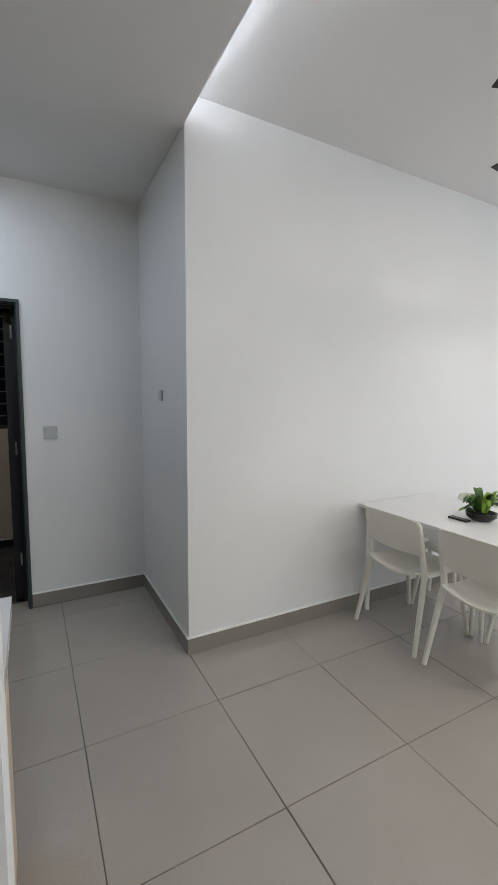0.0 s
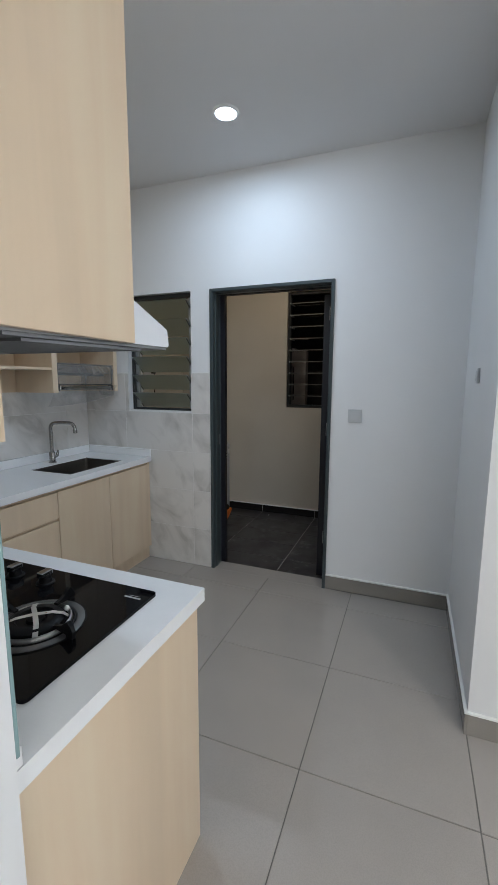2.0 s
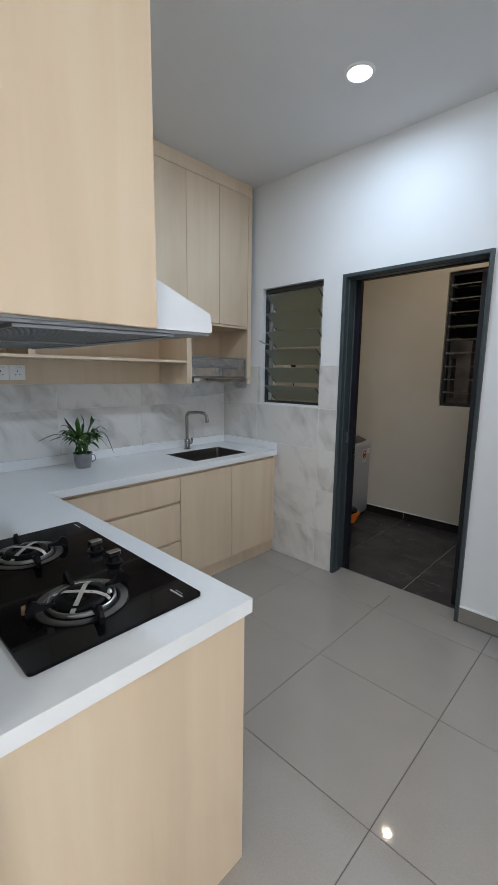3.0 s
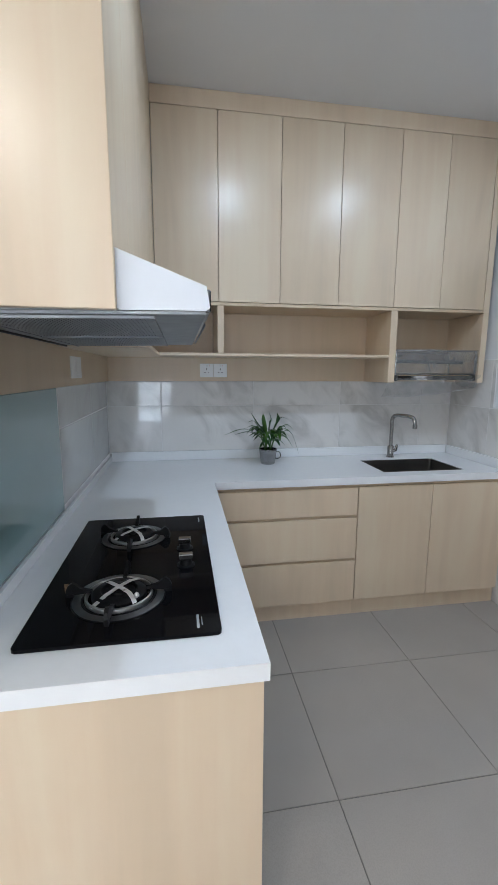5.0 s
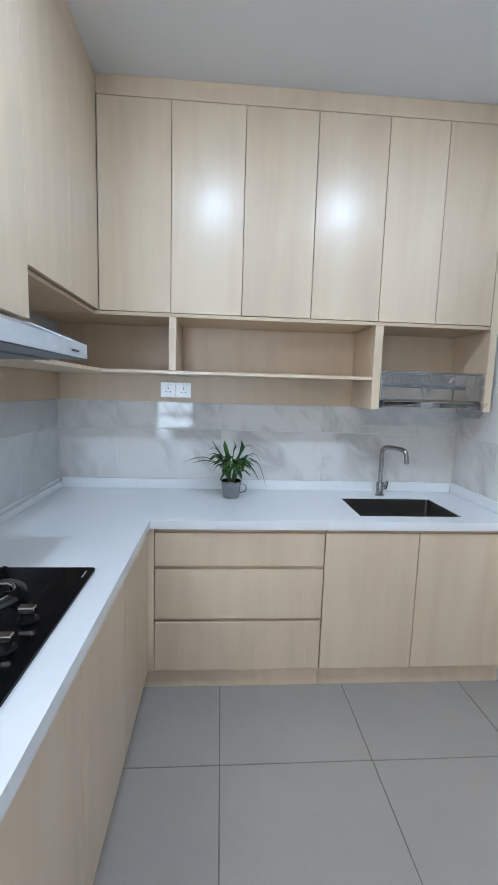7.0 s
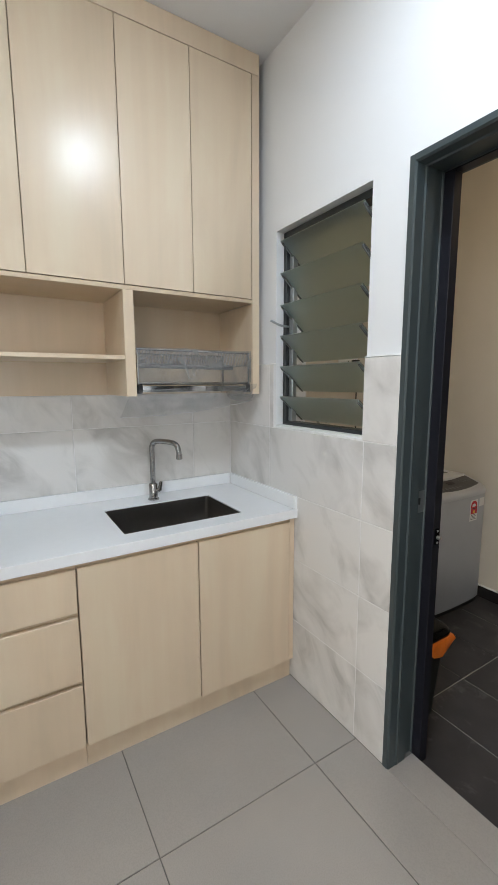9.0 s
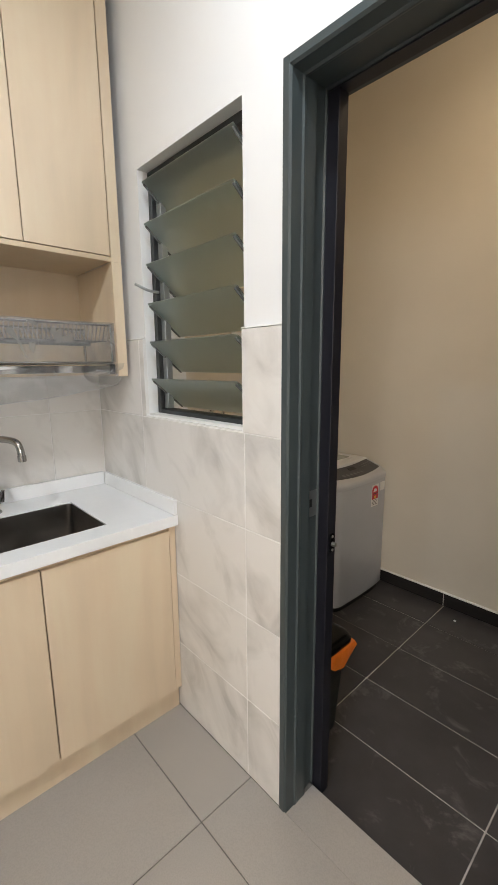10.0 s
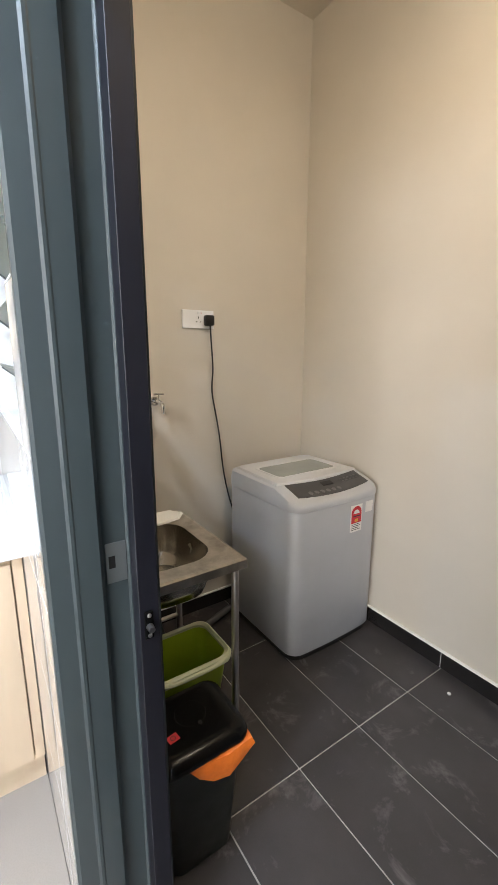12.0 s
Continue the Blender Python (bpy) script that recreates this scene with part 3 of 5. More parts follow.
# Walls coloured dark, with an unseen cap added to keep the sky out.
part("wall_shaft", boxes((-1.5, 1.0, 6.2, 6.35, -3.1, 3.3), (-1.64, -1.5, 4.97, 6.35, -3.1, 3.3), (1.0, 1.14, 4.97, 6.35, -3.1, 3.3), (-1.64, 1.14, 4.97, 6.35, 3.3, 3.4)), SHAFT, kind="structure", label="air shaft wall with its darkness put into the colour")

# balcony door, and an assumed side window of the living room
window_3 = thing("window_3", (6.36, 0.65, 0), "sliding glass door with a security grille", "window", kind="structure")
part("window_frame", boxes((6.34, 6.39, BD[0], BD[0] + 0.05, 0, BD[2]), (6.34, 6.39, BD[1] - 0.05, BD[1], 0, BD[2]), (6.34, 6.39, 0.625, 0.675, 0, BD[2] - 0.05), (6.34, 6.39, BD[0] + 0.05, BD[1] - 0.05, BD[2] - 0.05, BD[2]), bev=0.003), BLACKFRAME, window_3)
pane = part("pane", boxes((6.362, 6.368, BD[0] + 0.05, BD[1] - 0.05, 0.0, BD[2] - 0.05)), CLEAR, window_3)
pane.visible_shadow = False
for k in range(9):
    y = BD[0] + 0.10 + k * 0.10
    part("grille_bar", boxes((6.41, 6.425, y - 0.013, y + 0.013, 0.06, BD[2] - 0.06)), BLACKFRAME, window_3)
for z in (0.06, 0.70, 1.12, BD[2] - 0.07):
    part("grille_rail", boxes((6.426, 6.440, BD[0] + 0.01, BD[1] - 0.01, z, z + 0.05)), BLACKFRAME, window_3)
# Unseen window, added to go with the south fill lamp.
window_4 = thing("window_4", (3.2, -3.07, SW[2]), "assumed wide living room window, unseen, added for the side fill light", "window", kind="structure")
part("window_frame", boxes((SW[0], SW[0] + 0.05, -3.09, -3.04, SW[2], SW[3]), (SW[1] - 0.05, SW[1], -3.09, -3.04, SW[2], SW[3]), (3.17, 3.23, -3.09, -3.04, SW[2] + 0.05, SW[3] - 0.05),
     (SW[0] + 0.05, SW[1] - 0.05, -3.09, -3.04, SW[3] - 0.05, SW[3]), (SW[0] + 0.05, SW[1] - 0.05, -3.09, -3.04, SW[2], SW[2] + 0.05)), BLACKFRAME, window_4)
pane = part("pane", boxes((SW[0] + 0.05, SW[1] - 0.05, -3.068, -3.062, SW[2] + 0.05, SW[3] - 0.05)), CLEAR, window_4)
pane.visible_shadow = False

# downlights; those of the living room are assumed and out of view
def downlight(at, label, disc=DISC, size=0.052):
    x, y, z = at
    ob = thing("downlight", (x, y, z), label, "downlight", group="ceiling downlights")
    part("rim", lathe([(size, -0.003), (size + 0.004, -0.010), (size + 0.015, -0.006), (size + 0.018, 0)], at, 40), PLASTICW, ob, smooth=40)
    part("diffuser", lathe([(0, -0.006), (size * 0.9, -0.006), (size + 0.001, -0.004)], at, 32), disc, ob, "glowing cool white disc", smooth=40)


for dx, dy in DOWN:
    downlight((dx, dy, CZ), "round white recessed kitchen downlight, switched on")
# Discs for the added living room fill lamps.
for dx, dy in LIVING_FILL:
    downlight((dx, dy, LZ), "assumed round living room ceiling light, unseen, added as fill", BULB, 0.17)
LX, LY = -0.61, 4.01
ob = thing("pendant_lamp", (LX, LY, 2.80), "small warm bulb in a holder close under the ceiling, switched on", "pendant lamp")
part("ceiling_rose", lathe([(0.045, 3.02), (0.045, 3.005), (0.03, 2.995), (0, 2.995)], (LX, LY, 0), 28), PLASTICW, ob, smooth=40)
part("cord", tube([(LX, LY, 2.995), (LX, LY, 2.93)], 0.003, 8), CABLE, ob, smooth=40)
part("holder", lathe([(0, 2.935), (0.018, 2.93), (0.02, 2.885), (0, 2.885)], (LX, LY, 0), 20), PLASTICW, ob, smooth=40)
part("bulb", lathe([(0.018, 2.884), (0.022, 2.87), (0.027, 2.845), (0.024, 2.820), (0.013, 2.803), (0, 2.800)], (LX, LY, 0), 28), BULB, ob, smooth=60)

# ---- kitchen: base units ----
FX, FY = -1.412, 1.498  # door faces of the west run and of the hob run
EEND = -0.045


def front(name, parent, lo, hi, axis, label=""):
    """A flat laminate door or drawer front with eased edges."""
    return part(name, box(lo[0], hi[0], lo[1], hi[1], lo[2], hi[2], 0.0015), MAPLE, parent, label)


drawers = thing("drawer_cabinet", (-1.7, 1.91, 0), "pale maple laminate base unit with three handleless drawers", "base cabinet", group="kitchen base cabinets")
part("body", boxes((-2.0, FX - 0.02, 1.528, 2.313, 0.1, 0.798)), MAPLE_IN, drawers)
part("plinth", boxes((-1.98, -1.440, 1.475, 2.313, 0.0, 0.099)), MAPLE, drawers)
for za, zb in ((0.104, 0.346), (0.364, 0.604), (0.622, 0.779)):
    front("drawer", drawers, (FX - 0.018, 1.528, za), (FX, 2.310, zb), 0)
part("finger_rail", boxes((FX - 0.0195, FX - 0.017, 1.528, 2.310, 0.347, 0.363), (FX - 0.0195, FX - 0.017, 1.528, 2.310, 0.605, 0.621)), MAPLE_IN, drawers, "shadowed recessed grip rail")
part("corner_filler", boxes((FX - 0.02, FX - 0.002, 1.4985, 1.525, 0.1, 0.795), (FX - 0.02, FX - 0.0005, FY - 0.018, 1.498, 0.1, 0.795)), MAPLE, drawers)
sinkunit = thing("sink_cabinet", (-1.7, 2.77, 0), "pale maple laminate sink base unit with two plain doors", "base cabinet", group="kitchen base cabinets")
part("body", boxes((-2.0, FX - 0.02, 2.315, 2.325, 0.1, 0.79), (-2.0, FX - 0.02, 3.215, 3.240, 0.1, 0.79), (-2.0, FX - 0.02, 2.325, 3.215, 0.1, 0.12), (-2.0, -1.985, 2.325, 3.215, 0.12, 0.6)), MAPLE_IN, sinkunit)
part("top_rail", boxes((FX - 0.040, FX - 0.014, 2.3255, 3.2145, 0.782, 0.7995)), MAPLE_IN, sinkunit)
part("plinth", boxes((-1.98, -1.440, 2.314, 3.243, 0.0, 0.099)), MAPLE, sinkunit)
front("door", sinkunit, (FX - 0.018, 2.315, 0.104), (FX, 2.763, 0.781), 0)
front("door", sinkunit, (FX - 0.018, 2.767, 0.104), (FX, 3.214, 0.781), 0)
part("filler", box(FX - 0.022, FX - 0.006, 3.218, 3.245, 0.1, 0.797, 0.001), MAPLE, sinkunit)
hobunit = thing("hob_cabinet", (-0.73, 1.17, 0), "pale maple laminate peninsula unit with a full-height end panel", "base cabinet", group="kitchen base cabinets")
part("body", boxes((-1.40, EEND - 0.02, 0.90, FY - 0.02, 0.1, 0.79)), MAPLE_IN, hobunit)
part("plinth", boxes((-1.44, EEND - 0.02, 0.92, 1.474, 0.0, 0.099)), MAPLE, hobunit)
part("end_panel", box(EEND - 0.018, EEND, 0.885, FY + 0.004, 0.0, 0.798, 0.0012), MAPLE, hobunit)
for xa, xb in ((-1.4105, -0.952), (-0.949, -0.508), (-0.505, EEND - 0.021)):
    front("door", hobunit, (xa, FY - 0.018, 0.104), (xb, FY, 0.781), 1)

# worktop with the sink cut out
TX, TY = -1.40, 1.51
SK = (-1.840, -1.494, 2.500, 3.014)
top = thing("worktop", (-1.5, 1.8, 0.80), "glossy white quartz worktop in an L with a low upstand", "worktop")
bm = boxes((-2.02, TX, TY, SK[2], 0.8, 0.84), (-2.02, SK[0], SK[2], SK[3], 0.8, 0.84), (SK[1], TX, SK[2], SK[3], 0.8, 0.84), (-2.02, TX, SK[3], 3.25, 0.8, 0.84))
bmesh.ops.remove_doubles(bm, verts=bm.verts, dist=0.0005)
part("slab", bm, QUARTZ, top)
part("slab", box(-2.02, -0.025, SY + 0.002, TY, 0.8, 0.84, 0.0), QUARTZ, top)
part("edge", box(TX - 0.002, TX + 0.001, TY, 3.249, 0.80, 0.8405, 0.001), QUARTZ, top)
part("upstand", box(-2.019, -2.001, 0.905, 3.232, 0.8405, 0.899, 0.0015), QUARTZ, top)
part("upstand", box(-2.019, -0.026, 0.890, 0.904, 0.8405, 0.874, 0.0015), QUARTZ, top)
part("upstand", box(-2.0, TX - 0.002, 3.233, 3.249, 0.8405, 0.899, 0.0015), QUARTZ, top)

sink = thing("sink", ((SK[0] + SK[1]) / 2, (SK[2] + SK[3]) / 2, 0.62), "undermounted dark stainless steel sink, empty", "sink")
o = lambda d, r: rounded(SK[0] + d, SK[1] - d, SK[2] + d, SK[3] - d, r)
part("bowl", loft([(o(0.001, 0.02), 0.835), (o(0.003, 0.02), 0.80), (o(0.006, 0.03), 0.655), (o(0.02, 0.04), 0.635), (o(0.02, 0.04), 0.630), (o(-0.004, 0.02), 0.66), (o(-0.004, 0.02), 0.799)], False, False), SINKSTEEL, sink, smooth=35)
part("base", loft([(o(0.02, 0.04), 0.6352), (o(0.10, 0.03), 0.633)], False, True), SINKSTEEL, sink, smooth=35)
part("drain", lathe([(0.045, 0.6372), (0.043, 0.639), (0.036, 0.6365), (0.012, 0.6350), (0, 0.638)], ((SK[0] + SK[1]) / 2 - 0.05, (SK[2] + SK[3]) / 2, 0), 28), CHROME, sink, smooth=40)

tap = thing("kitchen_tap", (-1.905, 2.752, 0.84), "brushed steel swan-neck tap with a side lever", "tap")
part("base", lathe([(0.027, 0.84), (0.027, 0.846), (0.021, 0.85), (0.021, 0.915), (0.018, 0.92), (0, 0.92)], (-1.905, 2.752, 0), 28), DARKCHROME, tap, smooth=35)
part("spout", tube(arc([(-1.905, 2.752, 0.90), (-1.905, 2.752, 1.05), (-1.905, 2.752, 1.098), (-1.895, 2.760, 1.122), (-1.868, 2.775, 1.130), (-1.81, 2.805, 1.130), (-1.775, 2.823, 1.122), (-1.760, 2.830, 1.098), (-1.757, 2.832, 1.062)], 6), 0.0125, 14), DARKCHROME, tap, smooth=35)
part("nozzle", lathe([(0.0145, 1.075), (0.0145, 1.055), (0.011, 1.053), (0, 1.055)], (-1.757, 2.832, 0), 20), DARKCHROME, tap, smooth=35)
part("lever", tube([(-1.895, 2.766, 0.885), (-1.886, 2.778, 0.89), (-1.880, 2.784, 0.93)], [0.014, 0.011, 0.007], 12), DARKCHROME, tap, smooth=35)

# hob
hob = thing("gas_hob", (-0.53, 1.19, 0.84), "black glass two-burner gas hob with metal knobs", "hob")
HX0, HX1, HY0, HY1 = -0.888, -0.128, 0.990, 1.424
part("glass", prism(rounded(HX0, HX1, HY0, HY1, 0.012), 2, 0.841, 0.849), HOBGLASS, hob, smooth=40)
part("trim", prism(rounded(HX0 + 0.004, HX1 - 0.004, HY0 + 0.004, HY1 - 0.004, 0.012), 2, 0.8402, 0.8408), IRON, hob)


def burner(cx, cy, r, arms, tapes):
    b = part("burner", lathe([(r * 0.99, 0.8492), (r, 0.8515), (r * 0.98, 0.8525), (r * 0.84, 0.8528), (r * 0.82, 0.8505)], (cx, cy, 0), 56), DULLSTEEL, hob, "dull steel ring burner with a black grate", smooth=40)
    part("inner_ring", lathe([(r * 0.82, 0.8505), (r * 0.78, 0.853), (r * 0.76, 0.8505)], (cx, cy, 0), 48), IRON, b, smooth=40)
    part("drip_ring", lathe([(r * 0.745, 0.850), (r * 0.735, 0.860), (r * 0.70, 0.862), (r * 0.665, 0.853)], (cx, cy, 0), 48), STEEL, b, smooth=40)
    part("cap", lathe([(r * 0.60, 0.851), (r * 0.60, 0.862), (r * 0.54, 0.868), (r * 0.40, 0.869), (r * 0.36, 0.862), (r * 0.20, 0.862), (r * 0.18, 0.868), (0, 0.869)], (cx, cy, 0), 48), IRON, b, smooth=40)
    part("foot_ring", lathe([(r * 1.03, 0.8492), (r * 1.03, 0.851), (r * 1.005, 0.851)], (cx, cy, 0), 56), IRON, b, smooth=40)
    for a in arms:
        d = Vector((math.cos(radians(a)), math.sin(radians(a)), 0))
        n = Vector((-d.y, d.x, 0)) * 0.0050
        side = [(1.16, 0.8495), (1.17, 0.866), (1.12, 0.880), (1.03, 0.888), (0.96, 0.885), (0.86, 0.875), (0.72, 0.870), (0.60, 0.868), (0.60, 0.862), (0.78, 0.860), (0.98, 0.857), (1.00, 0.8495)]
        fin = bmesh.new()
        pa = [fin.verts.new(Vector((cx, cy, z)) + d * r * q + n) for q, z in side]
        pb = [fin.verts.new(Vector((cx, cy, z)) + d * r * q - n) for q, z in side]
        for k in range(len(side)):
            j = (k + 1) % len(side)
            fin.faces.new((pa[k], pa[j], pb[j], pb[k]))
        fin.faces.new(pa[::-1]), fin.faces.new(pb)
        foot = [Vector((cx, cy, 0)) + d * r * q for q in (0.99, 1.16)]
        tube([foot[0] + Vector((0, 0, 0.853)), foot[1] + Vector((0, 0, 0.852))], [0.010, 0.007], 6, fin, flat=0.4)
        part("grate_arm", fin, IRON, b, "black iron pan support fin")
    strap = bmesh.new()
    for a, l in tapes:
        d = Vector((math.cos(radians(a)), math.sin(radians(a)), 0))
        n = Vector((-d.y, d.x, 0)) * 0.0058
        pts = [Vector((cx, cy, 0)) + d * s * l + n * w + Vector((0, 0, z)) for s, z, w in ((-1.05, 0.857, 0.6), (-0.9, 0.862, 0.3), (-0.55, 0.873, -0.3), (0, 0.8765, 0), (0.5, 0.874, 0.5), (0.8, 0.870, -0.2), (0.95, 0.862, -0.6))]
        rows = [(strap.verts.new(p - n), strap.verts.new(p + n), strap.verts.new(p + n - Vector((0, 0, 0.0012))), strap.verts.new(p - n - Vector((0, 0, 0.0012)))) for p in pts]
        for p, q in zip(rows, rows[1:]):
            for k in range(4):
                strap.faces.new((p[k], p[(k + 1) % 4], q[(k + 1) % 4], q[k]))
    part("packing_tape", strap, TAPE, b, "crossed silvery packing tape on the burner")
    part("spark_pin", tube([(cx + 0.02, cy + 0.015, 0.862), (cx + 0.02, cy + 0.015, 0.876)], 0.0025, 8), CHROME, b, smooth=40)
    return b


b1 = burner(-0.312, 1.182, 0.112, (-5, 94, 176, 264), ((39, 0.078), (139, 0.080)))
knot = bmesh.new()
bmesh.ops.create_icosphere(knot, subdivisions=2, radius=0.0075, matrix=Matrix.Translation((-0.262, 1.232, 0.874)))
part("tape_knot", crumple(knot, 0.009, 4), TAPE, b1, "crumpled knot at the tape's end", smooth=60)
part("tag", box(-0.3355, -0.3345, 1.046, 1.056, 0.856, 0.880, 0), plain("brown_paper_tag", (0.20, 0.12, 0.06), 0.7), b1, "small brown paper tag on the support")
burner(-0.700, 1.178, 0.105, (-2, 80, 178, 250), ((30, 0.078), (128, 0.072)))
for x, y in ((-0.462, 1.350), (-0.580, 1.348)):
    k = part("knob", lathe([(0.026, 0.849), (0.026, 0.852), (0.019, 0.854), (0.0165, 0.868), (0, 0.868)], (x, y, 0), 28), IRON, hob, "black knob with a brushed metal grip", smooth=35)
    part("grip", box(x - 0.011, x + 0.011, y - 0.020, y + 0.020, 0.8682, 0.886, 0.003, seg=2), DARKCHROME, k)
part("logo_bar", boxes((-0.200, -0.148, 1.370, 1.376, 0.8491, 0.8495), (-0.190, -0.158, 1.381, 1.383, 0.8491, 0.8495)), GREYPRINT, hob, "small grey maker's mark")
part("back_logo", boxes((-0.860, -0.815, 1.400, 1.405, 0.8491, 0.8495)), GREYPRINT, hob)

# hood
hood = thing("range_hood", (-0.48, 1.14, 1.50), "slim stainless range hood with a white slanted side cover", "range hood")
HA, HB = -0.912, -0.058
prof = [(0.905, 1.606), (1.246, 1.606), (1.390, 1.550), (1.394, 1.519), (1.36, 1.514), (0.97, 1.507), (0.905, 1.506)]
part("canopy", prism(prof, 0, HA + 0.004, HB - 0.004), HOODSTEEL, hood, smooth=30)
cover = [(1.10, 1.618), (1.236, 1.614), (1.394, 1.555), (1.400, 1.519), (1.392, 1.514), (1.248, 1.512), (1.235, 1.520), (1.10, 1.520)]
part("side_cover", prism(cover, 0, HB - 0.004, HB), HOODWHITE, hood, "white film-covered side")
part("side_cover", prism(cover, 0, HA, HA + 0.004), HOODWHITE, hood, "white film-covered side")
part("front_lip", box(HA + 0.004, HB - 0.005, 1.388, 1.402, 1.511, 1.551, 0.003), POLISHED, hood, "polished steel front lip")
under = pose(0, 1.392, 1.5125, 1.0, 0, 0)
filt = part("underside", box(HA + 0.004, HB - 0.002, -0.440, 0.0, -0.005, 0.001, 0.0005, m=under), UNDERSTEEL, hood, "brushed steel underside tray")
part("rear_edge", box(HA + 0.012, HB - 0.012, -0.446, -0.4405, -0.010, 0.004, 0.001, m=under), IRON, hood, "dark rear edge")
for xa, xb in ((HA + 0.035, -0.500), (-0.470, -0.075)):
    f = part("filter", box(xa, xb, -0.395, -0.095, -0.0085, -0.0062, 0.001, m=under), UNDERSTEEL, hood, "ribbed grease filter")
    bm = bmesh.new()
    for k in range(36):
        yy = -0.385 + k * 0.0078
        box(xa + 0.012, xb - 0.012, yy, yy + 0.0045, -0.0098, -0.0086, 0, bm, under)
    part("rib", bm, UNDERSTEEL, f, kind="stuff")
    part("frame", merge(merge(box(xa, xb, -0.0949, -0.089, -0.011, -0.006, 0, m=under), box(xa, xb, -0.401, -0.3951, -0.011, -0.006, 0, m=under)), box(xb, xb + 0.006, -0.401, -0.089, -0.011, -0.006, 0, m=under)), UNDERSTEEL, f, "filter frame")
strip = bmesh.new()
rows = []
for k in range(29):
    x = -0.262 - k * (0.262 - 0.905) / -28
    torn = 0.5 + 0.5 * math.sin(k * 1.9) * 0.4
    t0 = max(0.0, 1 - k / 5)
    rows.append([strip.verts.new((x, 1.4032 + 0.0006 * math.sin(k * 2.3 + j), 1.509 + (1.5515 - 1.509) * (j / 4) * (1 - t0 * (0.75 + 0.2 * torn)))) for j in range(5)])
for a, b in zip(rows, rows[1:]):
    for j in range(4):
        strip.faces.new((a[j], b[j], b[j + 1], a[j + 1]))
part("film_cover", strip, HOODFILM, hood, "scuffed white protective film, torn at one end", smooth=60)
part("switch_bar", boxes((-0.83, -0.77, 1.4042, 1.4050, 1.524, 1.529)), PRINT, hood)

# ---- kitchen: wall units ----
UX, UY = -1.677, 1.222
UTOP, UB = 2.732, 1.79


def wall_unit(x0, x1, y0, y1, doors, facing, bottom=UB, label=""):
    u = thing("wall_cabinet", ((x0 + x1) / 2, (y0 + y1) / 2, bottom), label or "tall pale maple laminate wall unit with plain closed doors", "wall cabinet", group="kitchen wall cabinets")
    if facing == "x":
        part("body", boxes((x0, x1 - 0.02, y0 + 0.001, y1 - 0.001, bottom + 0.003, UTOP + 0.02)), MAPLE_IN, u)
        for a, b in doors:
            part("door", box(x1 - 0.018, x1, a + 0.0015, b - 0.0015, bottom, UTOP, 0.001), MAPLE, u)
    else:
        part("body", boxes((x0 + 0.001, x1 - 0.001, y0, y1 - 0.02, bottom + 0.003, UTOP + 0.02)), MAPLE_IN, u)
        for a, b in doors:
            part("door", box(a + 0.0007, b - 0.0007, y1 - 0.018, y1, bottom, UTOP, 0.0007), MAPLE, u)
    return u


wall_unit(-2.018, UX, UY + 0.001, 1.906, [(UY + 0.001, 1.563), (1.563, 1.906)], "x")
wall_unit(-2.018, UX, 1.906, 2.592, [(1.906, 2.249), (2.249, 2.592)], "x")
wall_unit(-2.018, UX, 2.592, 3.181, [(2.592, 2.887), (2.887, 3.180)], "x")
hu = wall_unit(-0.9395, -0.060, 0.894, UY, [(-0.9395, -0.480), (-0.480, -0.060)], "y", 1.628, "tall pale maple laminate wall unit over the range hood")
wall_unit(UX, -0.940, 0.894, UY, [(UX + 0.001, -1.31), (-1.31, -0.940)], "y", UB, "tall pale maple laminate corner wall unit")
part("end_panel", box(-0.0585, -0.040, 0.885, 1.243, 1.5105, CZ - 0.001, 0.0012), MAPLE, hu)
fas = thing("fascia", (-1.6, 1.9, UTOP), "pale maple laminate fascia closing the wall units to the ceiling", "fascia")
part("board", box(UX - 0.018, UX, UY, 3.222, UTOP + 0.003, CZ - 0.001, 0.001), MAPLE, fas)
part("board", box(UX, -0.060, UY - 0.018, UY, UTOP + 0.003, CZ - 0.001, 0.001), MAPLE, fas)
part("end_filler", box(UX - 0.018, UX, 3.183, 3.222, 1.7695, UTOP + 0.002, 0.001), MAPLE, fas)

# open shelf below the wall units
sh = thing("open_shelf", (-1.85, 2.1, 1.35), "pale maple open shelf unit with upright dividers", "shelf unit")
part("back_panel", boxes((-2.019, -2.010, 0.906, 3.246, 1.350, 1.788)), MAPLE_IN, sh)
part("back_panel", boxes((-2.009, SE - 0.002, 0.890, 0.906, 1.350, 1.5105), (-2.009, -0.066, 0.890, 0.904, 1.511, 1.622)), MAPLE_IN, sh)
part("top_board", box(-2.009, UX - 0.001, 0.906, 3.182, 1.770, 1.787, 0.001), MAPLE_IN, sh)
part("shelf", box(-2.009, UX, 1.232, 2.580, 1.498, 1.514, 0.001), MAPLE, sh)
part("shelf", box(-2.009, -0.93, 0.907, UY + 0.01, 1.498, 1.514, 0.001), MAPLE, sh)
part("divider", box(-2.009, UX + 0.001, 1.555, 1.590, 1.515, 1.769, 0.001), MAPLE, sh)
part("divider", box(-2.009, UX + 0.001, 2.582, 2.624, 1.350, 1.769, 0.001), MAPLE, sh)
part("end_board", box(-2.009, UX + 0.001, 3.183, 3.222, 1.350, 1.769, 0.001), MAPLE, sh)
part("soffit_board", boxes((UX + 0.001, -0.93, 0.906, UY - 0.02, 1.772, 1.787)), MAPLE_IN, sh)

sb = part("splashback", box(-0.955, SE - 0.001, 0.882, 0.8885, 0.875, 1.347, 0.001), TEAL, None, "teal back-painted glass splashback behind the hob", "splashback")

